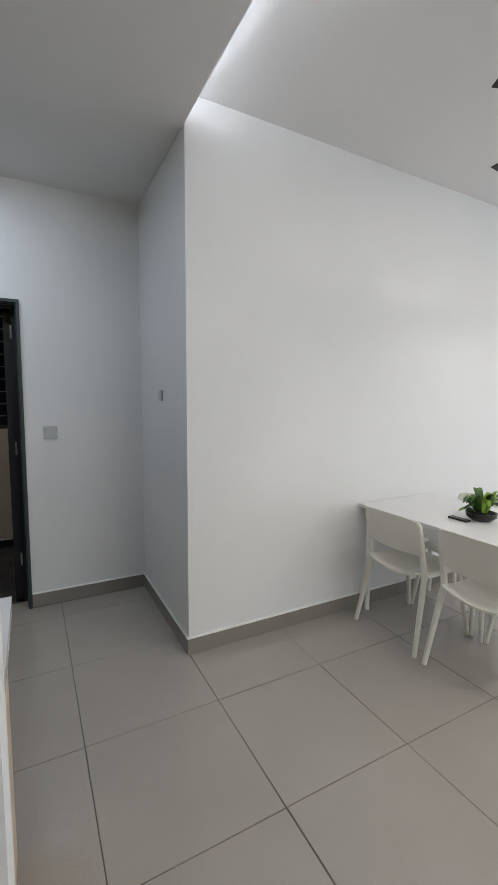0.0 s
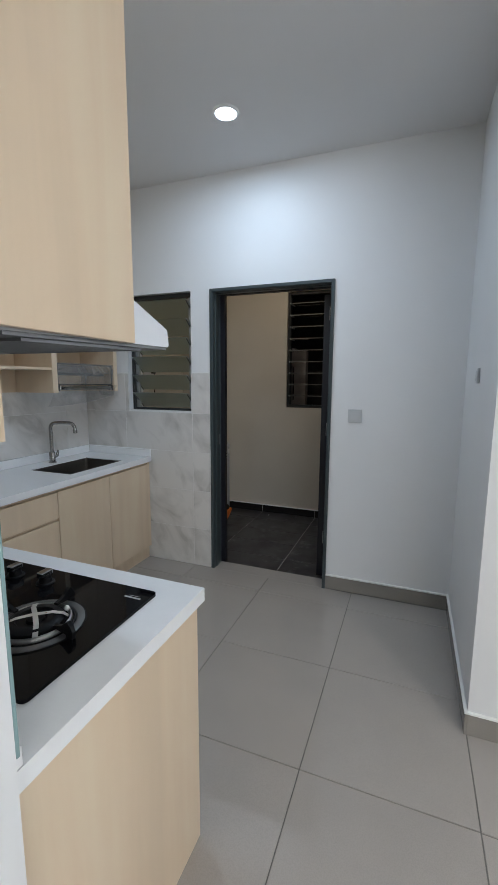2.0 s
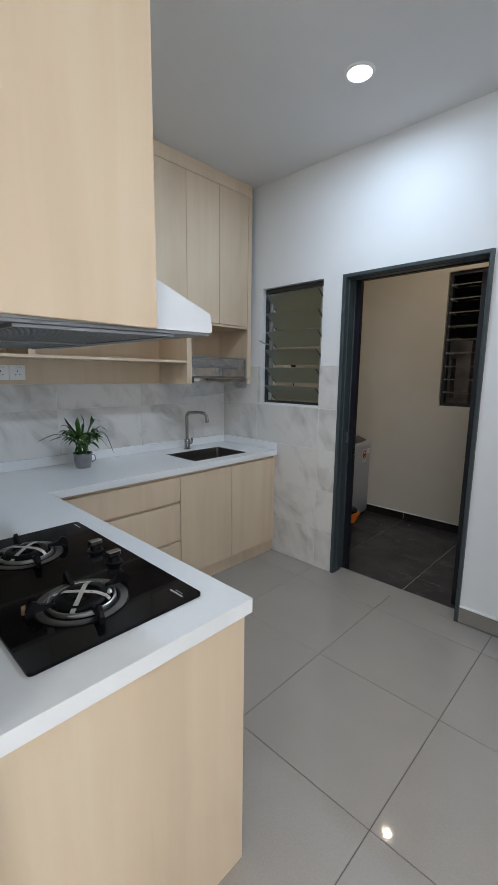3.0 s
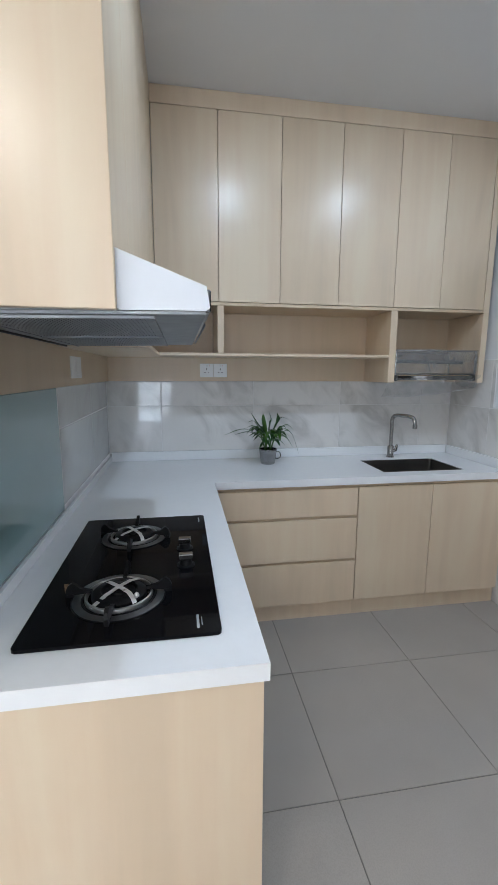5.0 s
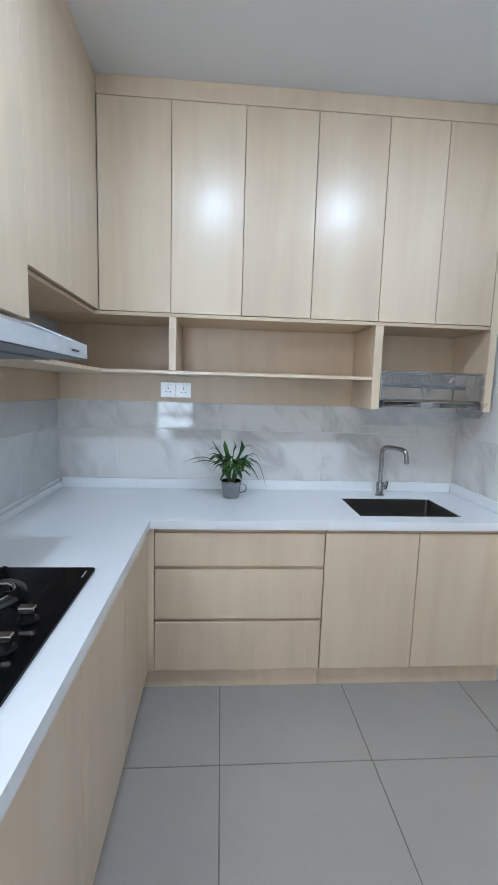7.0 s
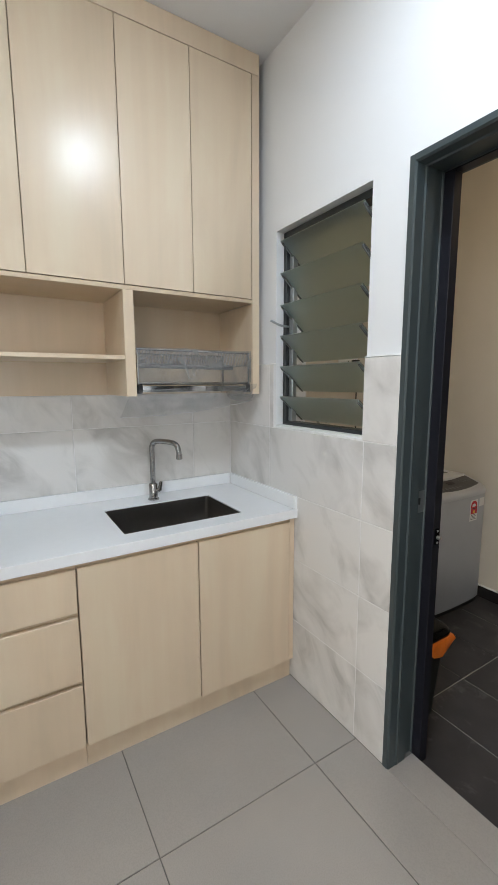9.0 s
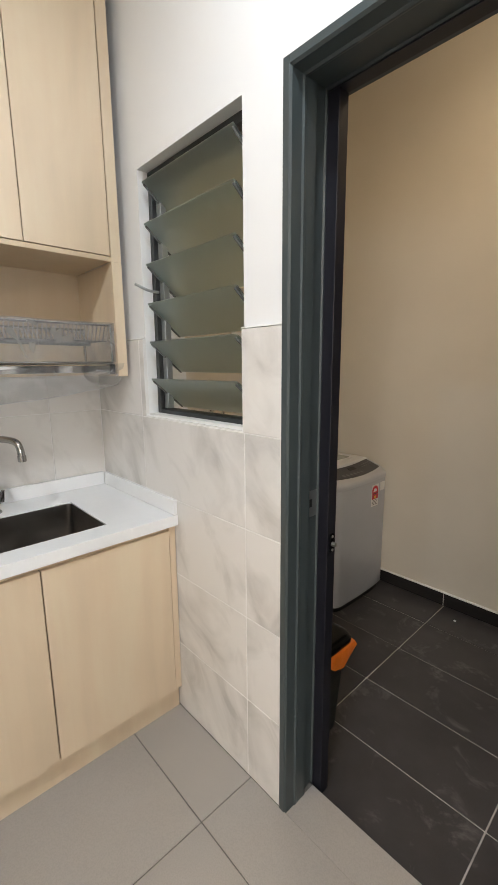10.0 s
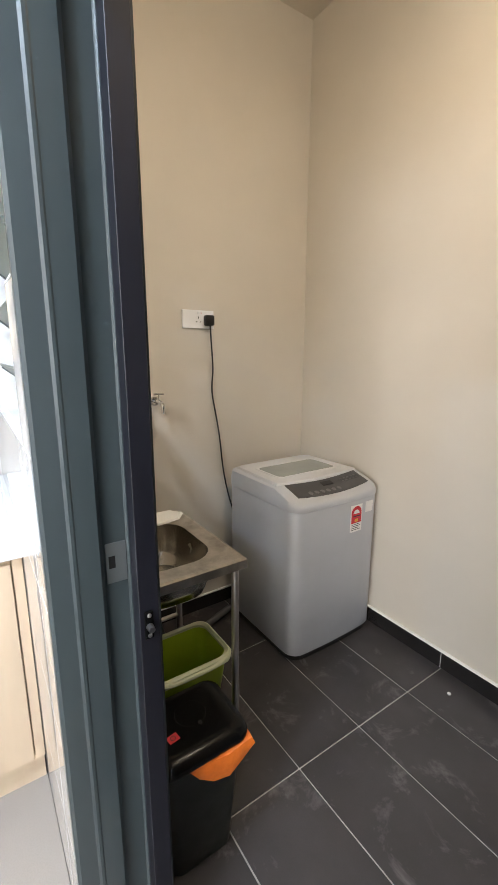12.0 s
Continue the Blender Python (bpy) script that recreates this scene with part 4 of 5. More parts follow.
# dish rack wrapped in film
rack = thing("dish_rack", (-1.78, 2.9, 1.38), "stainless dish rack still wrapped in clear plastic film", "dish rack")
bm = bmesh.new()
for z, xa in ((1.542, -1.69), (1.542, -1.96), (1.402, -1.69), (1.402, -1.93), (1.384, -1.69)):
    tube([(xa, 2.63, z), (xa, 3.172, z)], 0.005, 8, bm)
for xa in (-1.69, -1.95):
    for y in (2.635, 3.168):
        tube([(xa, y, 1.384), (xa, y, 1.542)], 0.005, 8, bm)
part("frame", bm, DARKCHROME, rack, smooth=40)
bm = bmesh.new()
for k in range(36):
    y = 2.645 + k * 0.0147
    tube([(-1.69, y, 1.402), (-1.79, y, 1.397), (-1.93, y, 1.402)], 0.0022, 6, bm)
    tube([(-1.69, y, 1.540), (-1.715, y, 1.485), (-1.90, y, 1.485), (-1.96, y, 1.540)], 0.0024, 6, bm)
part("wire_rods", bm, STEEL, rack, kind="stuff")
part("bar", tube([(-1.705, 2.63, 1.476), (-1.705, 3.09, 1.472)], 0.009, 10), DULLSTEEL, rack, smooth=40)
part("tray", boxes((-1.71, -1.684, 2.65, 3.16, 1.366, 1.392), (-1.93, -1.711, 2.65, 3.16, 1.370, 1.374), bev=0.001), CHROME, rack)
for y in (2.634, 3.158):
    part("end_bracket", box(-1.716, -1.682, y - 0.006, y + 0.016, 1.360, 1.398, 0.003), BLACKP, rack, "dark end bracket")


bm = crumple(sheet((-1.678, 2.63, 1.550), (-1.678, 3.175, 1.550), (-1.680, 3.175, 1.405), (-1.680, 2.63, 1.405), 40, 14), 0.003, 1)
part("wrap_film", bm, FILM, rack, "crumpled clear plastic film", smooth=60)
hanging = crumple(sheet((-1.678, 2.60, 1.372), (-1.672, 3.205, 1.400), (-1.69, 3.185, 1.318), (-1.70, 2.555, 1.262), 44, 14, 0.016), 0.004, 5)
part("wrap_film", hanging, THINFILM, rack, "clear plastic film hanging below the rack", smooth=60)
# Highlights on the film's lower edge and creases, drawn as thin pale tubes.
fold = [(-1.70, 2.555 + 0.63 * k / 16, 1.262 + 0.056 * k / 16 - 0.016 * math.sin(math.pi * k / 16) + 0.002 * math.sin(k * 2.1)) for k in range(17)]
part("film_fold", tube([*fold, (-1.690, 3.200, 1.345), (-1.680, 3.212, 1.395)], 0.0011, 6), GLINT, rack, "pale tube as the highlight on the film's folded edge", smooth=40)
for k, (y, z) in enumerate(((3.17, 1.345), (3.14, 1.355), (3.185, 1.37), (2.94, 1.345))):
    crease = arc([(-1.684, y, z), (-1.682, y + 0.012, z + 0.012), (-1.683, y + 0.034 - 0.01 * k, z + 0.018 + 0.004 * k)], 4)
    part("film_crease", tube(crease, 0.0015, 6), GLINT, rack, "pale tube as the highlight on a crease in the film", smooth=40)


bag = bmesh.new()
bmesh.ops.create_icosphere(bag, subdivisions=4, radius=1.0, matrix=pose(-1.715, 3.135, 1.352) @ Matrix.Diagonal((0.048, 0.066, 0.040, 1)))
part("film_bag", crumple(bag, 0.016, 8), THINFILM, rack, "gathered bag of clear film at the rack's end", smooth=50)


# sockets and switches
def plate(name, centre, normal, w=0.086, h=0.086, label="", category="", kind="socket", switches=1):
    """A wall plate. normal: '+x', '-x', '+y' or '-y'."""
    turn = {"-y": 0, "+x": 90, "+y": 180, "-x": 270}[normal]
    m = pose(*centre, 0, 0, turn)
    ob = thing(name, centre, label, category)
    part("plate", box(-w / 2, w / 2, -0.009, 0, -h / 2, h / 2, 0.0025, m=m, seg=2), SOCKETW if kind == "socket" else PLASTICW if normal == "+y" else SWITCHW, ob)
    if kind == "socket":
        for x, z, a, b in ((0, 0.008, 0.0025, 0.005), (-0.011, -0.012, 0.004, 0.0022), (0.011, -0.012, 0.004, 0.0022)):
            part("pin_hole", box(x - a, x + a, -0.0095, -0.0088, z - b, z + b, 0, m=m), PRINT, ob)
        part("rocker", box(-0.006, 0.006, -0.012, -0.009, 0.023, 0.036, 0.001, m=m), PLASTICW, ob)
        part("indicator", box(0.014, 0.018, -0.0097, -0.009, 0.028, 0.032, 0, m=m), RED, ob)
    else:
        for k in range(switches):
            x = (k - (switches - 1) / 2) * 0.03
            part("rocker", box(x - 0.014 if switches > 1 else x - 0.032, x + 0.014 if switches > 1 else x + 0.032, -0.012, -0.009, -h * 0.34, h * 0.34, 0.0015, m=m), PLASTICW if normal == "+y" else SWITCHW, ob)
    return ob


plate("power_socket", (-2.010, 1.512, 1.418), "+x", label="white three-pin power socket on the shelf back panel", category="power socket")
plate("power_socket", (-2.010, 1.599, 1.418), "+x", label="white three-pin power socket on the shelf back panel", category="power socket")
plate("wall_switch", (-1.19, 0.904, 1.425), "+y", 0.165, 0.09, label="white double-width switch on the maple panel", category="switch", kind="switch")
plate("wall_switch", (0.165, 3.26, 1.213), "-y", 0.088, label="white square wall switch beside the doorway", category="switch", kind="switch")
plate("wall_switch", (0.79, 2.727, 1.464), "-x", 0.05, 0.07, label="narrow white wall switch holder", category="switch", kind="switch")


# plants
def blade(bm, pts, width, fold=0.25):
    """A long pointed leaf along a line, folded at its rib."""
    pts = arc(pts, 4)
    n, prev = len(pts), None
    for i, p in enumerate(pts):
        t = i / (n - 1)
        w = width * math.sin(math.pi * min(1, 0.12 + t * 0.88)) ** 0.7 * (1 - t * 0.3)
        way = (pts[min(i + 1, n - 1)] - pts[max(i - 1, 0)]).normalized()
        side = way.cross(Vector((0, 0, 1)))
        side = side.normalized() if side.length > 1e-3 else Vector((1, 0, 0))
        up = side.cross(way)
        row = (bm.verts.new(p - side * w + up * w * fold), bm.verts.new(p), bm.verts.new(p + side * w + up * w * fold))
        if prev:
            for k in range(2):
                bm.faces.new((prev[k], prev[k + 1], row[k + 1], row[k]))
        prev = row


pot = thing("potted_plant", (-1.825, 1.880, 0.84), "small leafy green plant in a galvanised metal bucket pot", "potted plant")
c = (-1.825, 1.880, 0.84)
part("pot", lathe([(0, 0.002), (0.043, 0.0), (0.045, 0.004), (0.056, 0.088), (0.059, 0.090), (0.058, 0.095), (0.053, 0.094), (0.051, 0.070), (0.046, 0.01), (0, 0.008)], c, 36), ZINC, pot, smooth=35)
part("handle", tube(arc([(-1.825, 1.932, 0.915), (-1.835, 1.960, 0.905), (-1.828, 1.960, 0.875), (-1.842, 1.93, 0.862)], 5), 0.003, 8), ZINC, pot, smooth=40)
part("soil", lathe([(0.0505, 0.080), (0.02, 0.086), (0, 0.086)], c, 20), SOIL, pot)
rng = random.Random(5)
for k in range(6):
    a = k * 1.05 + 0.3
    ox, oy = math.cos(a), math.sin(a)
    tip = Vector((c[0] + 0.045 * ox, c[1] + 0.060 * oy, rng.uniform(1.01, 1.07)))
    part("stem", tube(arc([(c[0] + 0.014 * ox, c[1] + 0.014 * oy, 0.92), (c[0] + 0.026 * ox, c[1] + 0.030 * oy, 0.97), tip], 4), [0.0055] * 5 + [0.004] * 4, 6), LEAF, pot, smooth=60)
    for j in range(9):
        b = a + rng.uniform(-1.5, 1.5)
        l, lift = rng.uniform(0.06, 0.095), rng.uniform(-0.035, 0.055)
        d = Vector((math.cos(b), math.sin(b), 0))
        s = tip - Vector((0, 0, rng.uniform(0.0, 0.055)))
        bm = bmesh.new()
        blade(bm, [s, s + d * l * 0.5 + Vector((0, 0, lift * 0.6 + 0.012)), s + d * l + Vector((0, 0, lift - 0.012))], rng.uniform(0.012, 0.017))
        part("leaf", bm, rng.choice((LEAF, LEAFD, LEAFD)), pot, smooth=60)
LONG = [((1.845, 1.00), (1.73, 1.062), (1.600, 1.030)), ((1.850, 0.99), (1.76, 1.045), (1.660, 1.035)), ((1.860, 1.03), (1.80, 1.105), (1.765, 1.165)), ((1.868, 1.02), (1.845, 1.11), (1.838, 1.160)),
        ((1.900, 1.03), (1.935, 1.11), (1.925, 1.165)), ((1.905, 1.02), (1.955, 1.125), (2.005, 1.118)), ((1.900, 1.00), (1.985, 1.085), (2.040, 1.048)), ((1.905, 0.99), (2.010, 1.045), (2.075, 0.895)),
        ((1.900, 0.98), (1.975, 1.015), (2.030, 0.945)), ((1.890, 0.97), (1.935, 1.00), (1.975, 0.965)), ((1.880, 0.96), (1.845, 0.975), (1.815, 0.935)), ((1.885, 1.04), (1.895, 1.12), (1.880, 1.175))]
for k, (p, q, e) in enumerate(LONG):
    bm = bmesh.new()
    lean = rng.uniform(-0.03, 0.06)
    blade(bm, [(c[0], *p), (c[0] + lean * 0.6, *q), (c[0] + lean, *e)], 0.0165)
    part("leaf", bm, LEAF if k % 3 == 0 else LEAFD, pot, smooth=60)

# ---- dining corner ----
table = thing("dining_table", (2.375, 1.6, 0), "white rectangular dining table against the wall", "dining table")
TX0, TX1, TY0, TY1 = 2.015, 2.745, 1.02, 2.235
part("tabletop", box(TX0, TX1, TY0, TY1, 0.718, 0.742, 0.003, seg=2), TABLEW, table)
part("apron", boxes((TX0 + 0.03, TX1 - 0.03, TY0 + 0.03, TY0 + 0.05, 0.65, 0.7175), (TX0 + 0.03, TX1 - 0.03, TY1 - 0.05, TY1 - 0.03, 0.65, 0.7175), (TX0 + 0.03, TX0 + 0.05, TY0 + 0.05, TY1 - 0.05, 0.65, 0.7175), (TX1 - 0.05, TX1 - 0.03, TY0 + 0.05, TY1 - 0.05, 0.65, 0.7175)), TABLEW, table)
for x in (TX0 + 0.05, TX1 - 0.05):
    for y in (TY0 + 0.05, TY1 - 0.05):
        part("leg", tube([(x, y, 0.0), (x, y, 0.717)], [0.016, 0.021], 14), TABLEW, table, smooth=40)


def chair(at, turn):
    """A moulded shell chair on splayed round legs; its back is on the -x side."""
    ob = thing("dining_chair", (0, 0, 0), "ivory moulded plastic dining chair on splayed tube legs", "dining chair", group="chairs round the table")
    bm = bmesh.new()
    rows = []
    for i in range(13):
        u = i / 12
        x = -0.205 + 0.415 * u
        row = []
        for j in range(13):
            v = j / 12 * 2 - 1
            half = 0.205 - 0.02 * (1 - u) - 0.03 * max(0, u - 0.85) * 6
            row.append((x, v * half, 0.466 - 0.022 * math.sin(math.pi * u) - (0.012 + 0.026 * (1 - u) ** 4) * (1 - v * v) - 0.02 * max(0, u - 0.8) * 5))
        rows.append(row)
    for dz in (0, -0.012):
        grid = [[bm.verts.new((x, y, z + dz)) for x, y, z in row] for row in rows]
        for a, b in zip(grid, grid[1:]):
            for k in range(12):
                bm.faces.new((a[k], a[k + 1], b[k + 1], b[k]))
        if dz == 0:
            top_grid = grid
    ring = lambda g: [*g[0], *[r[-1] for r in g[1:]], *g[-1][-2::-1], *[r[0] for r in g[-2:0:-1]]]
    a, b = ring(top_grid), ring(grid)
    for k in range(len(a)):
        bm.faces.new((a[k], a[(k + 1) % len(a)], b[(k + 1) % len(a)], b[k]))
    part("seat", bm, CHAIRW, ob, smooth=50)
    bm = bmesh.new()
    rows = []
    for i in range(11):
        u = i / 10
        row = []
        for j in range(13):
            v = j / 12 * 2 - 1
            row.append((-0.172 - 0.045 * u - 0.022 * (1 - v * v), v * (0.197 + 0.006 * u), 0.556 + 0.222 * u - 0.016 * u * v ** 4 + 0.006 * (1 - u) * v * v))
        rows.append(row)
    for dx in (0, -0.010):
        grid = [[bm.verts.new((x + dx, y, z)) for x, y, z in row] for row in rows]
        for a, b in zip(grid, grid[1:]):
            for k in range(12):
                bm.faces.new((a[k], a[k + 1], b[k + 1], b[k]))
        if dx == 0:
            top_grid = grid
    a, b = ring(top_grid), ring(grid)
    for k in range(len(a)):
        bm.faces.new((a[k], a[(k + 1) % len(a)], b[(k + 1) % len(a)], b[k]))
    part("backrest", bm, CHAIRW, ob, smooth=50)
    for s in (-1, 1):
        part("leg", tube([(-0.245, s * 0.235, 0.0), (-0.150, s * 0.205, 0.44), (-0.165, s * 0.203, 0.53), (-0.205, s * 0.203, 0.735), (-0.214, s * 0.196, 0.764)], [0.013, 0.018, 0.017, 0.014, 0.008], 14), CHAIRW, ob, "round splayed rear leg rising into the back post", smooth=50)
        part("leg", tube([(0.235, s * 0.225, 0.0), (0.165, s * 0.19, 0.435)], [0.013, 0.017], 12), CHAIRW, ob, "round splayed front leg", smooth=50)
        part("side_rail", tube([(-0.155, s * 0.198, 0.428), (0.17, s * 0.188, 0.428)], 0.012, 10), CHAIRW, ob, smooth=50)
    return ob


first = chair(None, 0)
SEATS = [(2.148, 1.877, 0), (2.150, 1.342, 0), (2.64, 1.87, 180), (2.64, 1.32, 180)]
for x, y, turn in SEATS[1:]:
    copy_thing(first, pose(x, y, 0, 0, 0, turn))
first.matrix_basis = pose(SEATS[0][0], SEATS[0][1], 0, 0, 0, 0)

p2 = thing("potted_plant", (2.37, 1.60, 0.742), "low leafy green plant in a dark shallow bowl", "potted plant")
part("pot", lathe([(0, 0.742), (0.05, 0.742), (0.08, 0.765), (0.085, 0.79), (0.078, 0.79), (0.07, 0.77), (0, 0.76)], (2.37, 1.60, 0), 30), BLACKP, p2, smooth=35)
part("soil", lathe([(0.076, 0.782), (0, 0.786)], (2.37, 1.60, 0), 20), SOIL, p2)
for k in range(32):
    a, l = rng.uniform(0, 6.28), rng.uniform(0.05, 0.115)
    s = Vector((2.37 + 0.03 * math.cos(a), 1.60 + 0.03 * math.sin(a), rng.uniform(0.785, 0.83)))
    d = Vector((math.cos(a), math.sin(a), 0))
    z = rng.uniform(0.02, 0.11)
    bm = bmesh.new()
    blade(bm, [s, s + d * l * 0.5 + Vector((0, 0, z)), s + d * l + Vector((0, 0, z * 0.8 - 0.01))], rng.uniform(0.020, 0.033), 0.3)
    part("leaf", bm, rng.choice((LEAF, LEAFY, LEAFD)), p2, smooth=60)
ctl = thing("remote_control", (2.26, 1.66, 0.742), "small black remote control on the table", "remote control")
part("body", box(2.235, 2.280, 1.60, 1.72, 0.7425, 0.754, 0.004, seg=2), BLACKP, ctl)

# ceiling fan
FXC, FYC = 2.15, 0.914
fan = thing("ceiling_fan", (FXC, FYC, 2.5), "dark five-bladed ceiling fan on a short rod, at rest", "ceiling fan")
part("rod", tube([(FXC, FYC, 2.66), (FXC, FYC, LZ)], 0.014, 12), BLACKP, fan, smooth=40)
part("motor", lathe([(0, 2.53), (0.07, 2.535), (0.11, 2.57), (0.11, 2.62), (0.05, 2.66), (0, 2.66)], (FXC, FYC, 0), 32), BLACKP, fan, smooth=35)
for k in range(5):
    m = pose(FXC, FYC, 2.60, 0, 0, 158.4 + 72 * k) @ pose(0, 0, 0, 8, 0, 0)
    part("blade", box(0.10, 0.598, -0.045, 0.045, -0.004, 0.004, 0.003, m=m), BLACKP, fan)

# ---- laundry ----
LF = -0.03
wm = thing("washing_machine", (-1.665, 4.53, LF), "silver-grey top-loading washing machine with a dark glass lid", "washing machine")
wx0, wx1, wy0, wy1 = -1.945, -1.389, 4.255, 4.80
rr = lambda d, r=0.06: rounded(wx0 + d, wx1 - d, wy0 + d, wy1 - d, r, 6)
def bowed(outline, amount=0.012):
    """Lets the front of an outline swell a little."""
    yc, half = (wy0 + wy1) / 2, (wy1 - wy0) / 2
    return [(x + amount * max(0.0, 1 - ((y - yc) / half) ** 2) * (1 if x > wx1 - 0.11 else 0), y) for x, y in outline]


def washer_ring(d, r=0.06):
    front = [(wx1 - d, wy0 + d + r + (wy1 - wy0 - 2 * d - 2 * r) * k / 8) for k in range(1, 8)]
    ring = rounded(wx0 + d, wx1 - d, wy0 + d, wy1 - d, r, 6)
    return bowed([*ring, *front])


rr = washer_ring
part("base", loft([(rr(0.014), LF), (rr(0.010), LF + 0.034)]), BLACKP, wm, "black recessed base")
part("cabinet", loft([(rr(0.006), LF + 0.030), (rr(0.0), LF + 0.040), (rr(0.0), 0.722), (rr(0.004), 0.730)]), WASHER, wm, "silver-grey enamelled cabinet", smooth=35)
wm.scale = (0.985, 1.0, 0.966)
SLOPE = 0.15


def top_z(x):
    return 0.758 + 0.052 * min(1.0, max(0.0, (wx1 - x) / SLOPE)) ** 0.9


deck = loft([(rr(-0.002), 0.7305), (rr(-0.003), 0.748), (rr(0.002), 0.758), (rr(0.012, 0.05), 0.764), (rr(0.030, 0.045), 0.766)])
top_face = max(deck.faces, key=lambda f: min(v.co.z for v in f.verts))
for x in (0.05, 0.08, 0.11, SLOPE):
    bmesh.ops.bisect_plane(deck, geom=deck.verts[:] + deck.edges[:] + deck.faces[:], plane_co=(wx1 - x, 0, 0), plane_no=(1, 0, 0))
for v in deck.verts:
    if v.co.z > 0.740:
        v.co.z += (top_z(v.co.x) - 0.758) * (0.5 if v.co.z < 0.752 else 1.0)
part("deck", deck, plain("washer_deck_plastic", (0.49, 0.505, 0.53), 0.35, vary=0.03), wm, "grey plastic top with a sloped front", smooth=40)


def slab_on_slope(outline, low, high):
    """A plate that follows the sloped front of the washer's top."""
    bm = bmesh.new()
    a = [bm.verts.new((x, y, top_z(x) + 0.008 + low)) for x, y in outline]
    b = [bm.verts.new((x, y, top_z(x) + 0.008 + high)) for x, y in outline]
    for k in range(len(a)):
        j = (k + 1) % len(a)
        bm.faces.new((a[k], a[j], b[j], b[k]))
    n = len(b) // 2
    for k in range(n - 1):
        bm.faces.new((b[k], b[k + 1], b[-2 - k], b[-1 - k]))
    return bm


def curve_x(y, near, bow):
    v = (y - (wy0 + wy1) / 2) / ((wy1 - wy0) / 2)
    return near + bow * (1 - v * v)


ys = [wy0 + 0.055 + (wy1 - wy0 - 0.095) * k / 10 for k in range(11)]
part("control_panel", slab_on_slope([(curve_x(y, wx1 - 0.056, 0.034), y) for y in ys] + [(curve_x(y, wx1 - 0.150, 0.020), y) for y in reversed(ys)], -0.006, 0.003), PANELG, wm, "dark grey curved control panel")
KEYGREY = plain("mid_grey_keys", (0.15, 0.15, 0.155), 0.4)
tilt = math.degrees(math.atan2(0.052, SLOPE))
for k in range(6):
    y = wy0 + 0.135 + k * 0.034
    x = curve_x(y, wx1 - 0.076, 0.030)
    part("button", lathe([(0.0115, 0.0), (0.0105, 0.0025), (0.007, 0.0015), (0, 0.0015)], (x, y, top_z(x) + 0.0112), 14, m=pose(0, 0, 0, 0, tilt, 0)), KEYGREY, wm)
for k in range(5):
    y = wy0 + 0.36 + k * 0.026
    x = curve_x(y, wx1 - 0.110, 0.022)
    part("indicator_row", boxes((x - 0.012, x - 0.009, y, y + 0.014, top_z(x) + 0.013, top_z(x) + 0.0175), (x + 0.006, x + 0.009, y, y + 0.014, top_z(x) + 0.008, top_z(x) + 0.0125)), KEYGREY, wm)
y = wy0 + 0.27
x = curve_x(y, wx1 - 0.118, 0.024)
part("display", box(-0.014, 0.014, -0.032, 0.032, 0.0, 0.002, 0, m=pose(x, y, top_z(x) + 0.0115, 0, tilt, 0)), BLACKP, wm)
ys = [wy0 + 0.018 + (wy1 - wy0 - 0.036) * k / 10 for k in range(11)]
rim_out = [(curve_x(y, wx1 - 0.156, 0.030), y) for y in ys] + [(wx0 + 0.05, wy1 - 0.03), (wx0 + 0.03, wy1 - 0.06), (wx0 + 0.03, wy0 + 0.06), (wx0 + 0.05, wy0 + 0.03)]
cx_, cy_ = wx1 - 0.34, (wy0 + wy1) / 2
shrink = lambda o, f: [(cx_ + (x - cx_) * f, cy_ + (y - cy_) * f) for x, y in o]
lid = part("lid", loft([(shrink(rim_out, 0.985), 0.808), (rim_out, 0.813), (rim_out, 0.820), (shrink(rim_out, 0.975), 0.828), (shrink(rim_out, 0.95), 0.829)]), WASHTOP, wm, "pale grey lid with a curved front lip", smooth=35)
hole = lambda d: rounded(wx0 + 0.125 + d, wx1 - 0.205 - d, wy0 + 0.075 + d, wy1 - 0.075 - d, 0.03, 5)
part("window_rim", loft([(hole(0.0), 0.8292), (hole(0.003), 0.8325), (hole(0.012), 0.8325), (hole(0.016), 0.8300)], False, False), WASHTOP, lid, "raised rim of the lid window", smooth=35)
part("window", loft([(hole(0.013), 0.8294), (hole(0.0132), 0.8302)]), LIDGLASS, lid, "smoky lid window", smooth=35)
FX1 = wx1 + 0.0112
lab = part("energy_label", box(FX1 + 0.0008, FX1 + 0.0018, 4.585, 4.662, 0.566, 0.704, 0), LABELW, wm, "red and white energy rating label")
part("red_arch", lathe([(0, 0.0), (0.034, 0.0)], (FX1 + 0.0022, 4.6235, 0.664), 28, m=pose(0, 0, 0, 0, 90, 0)), RED, lab)
part("white_dial", lathe([(0, 0.0), (0.020, 0.0)], (FX1 + 0.0026, 4.6235, 0.660), 24, m=pose(0, 0, 0, 0, 90, 0)), LABELW, lab)
part("red_band", boxes((FX1 + 0.0028, FX1 + 0.0031, 4.590, 4.657, 0.612, 0.660)), RED, lab)
part("yellow_mark", boxes((FX1 + 0.0033, FX1 + 0.0036, 4.612, 4.635, 0.618, 0.634)), plain("yellow_print", (0.75, 0.45, 0.05), 0.5), lab)
for k in range(4):
    part("print_row", boxes((FX1 + 0.0020, FX1 + 0.0023, 4.594, 4.652 - 0.01 * (k % 2), 0.576 + k * 0.009, 0.579 + k * 0.009)), PRINT, lab)
part("print_row", boxes((FX1 + 0.0033, FX1 + 0.0036, 4.598, 4.650, 0.645, 0.650)), PRINT, lab)
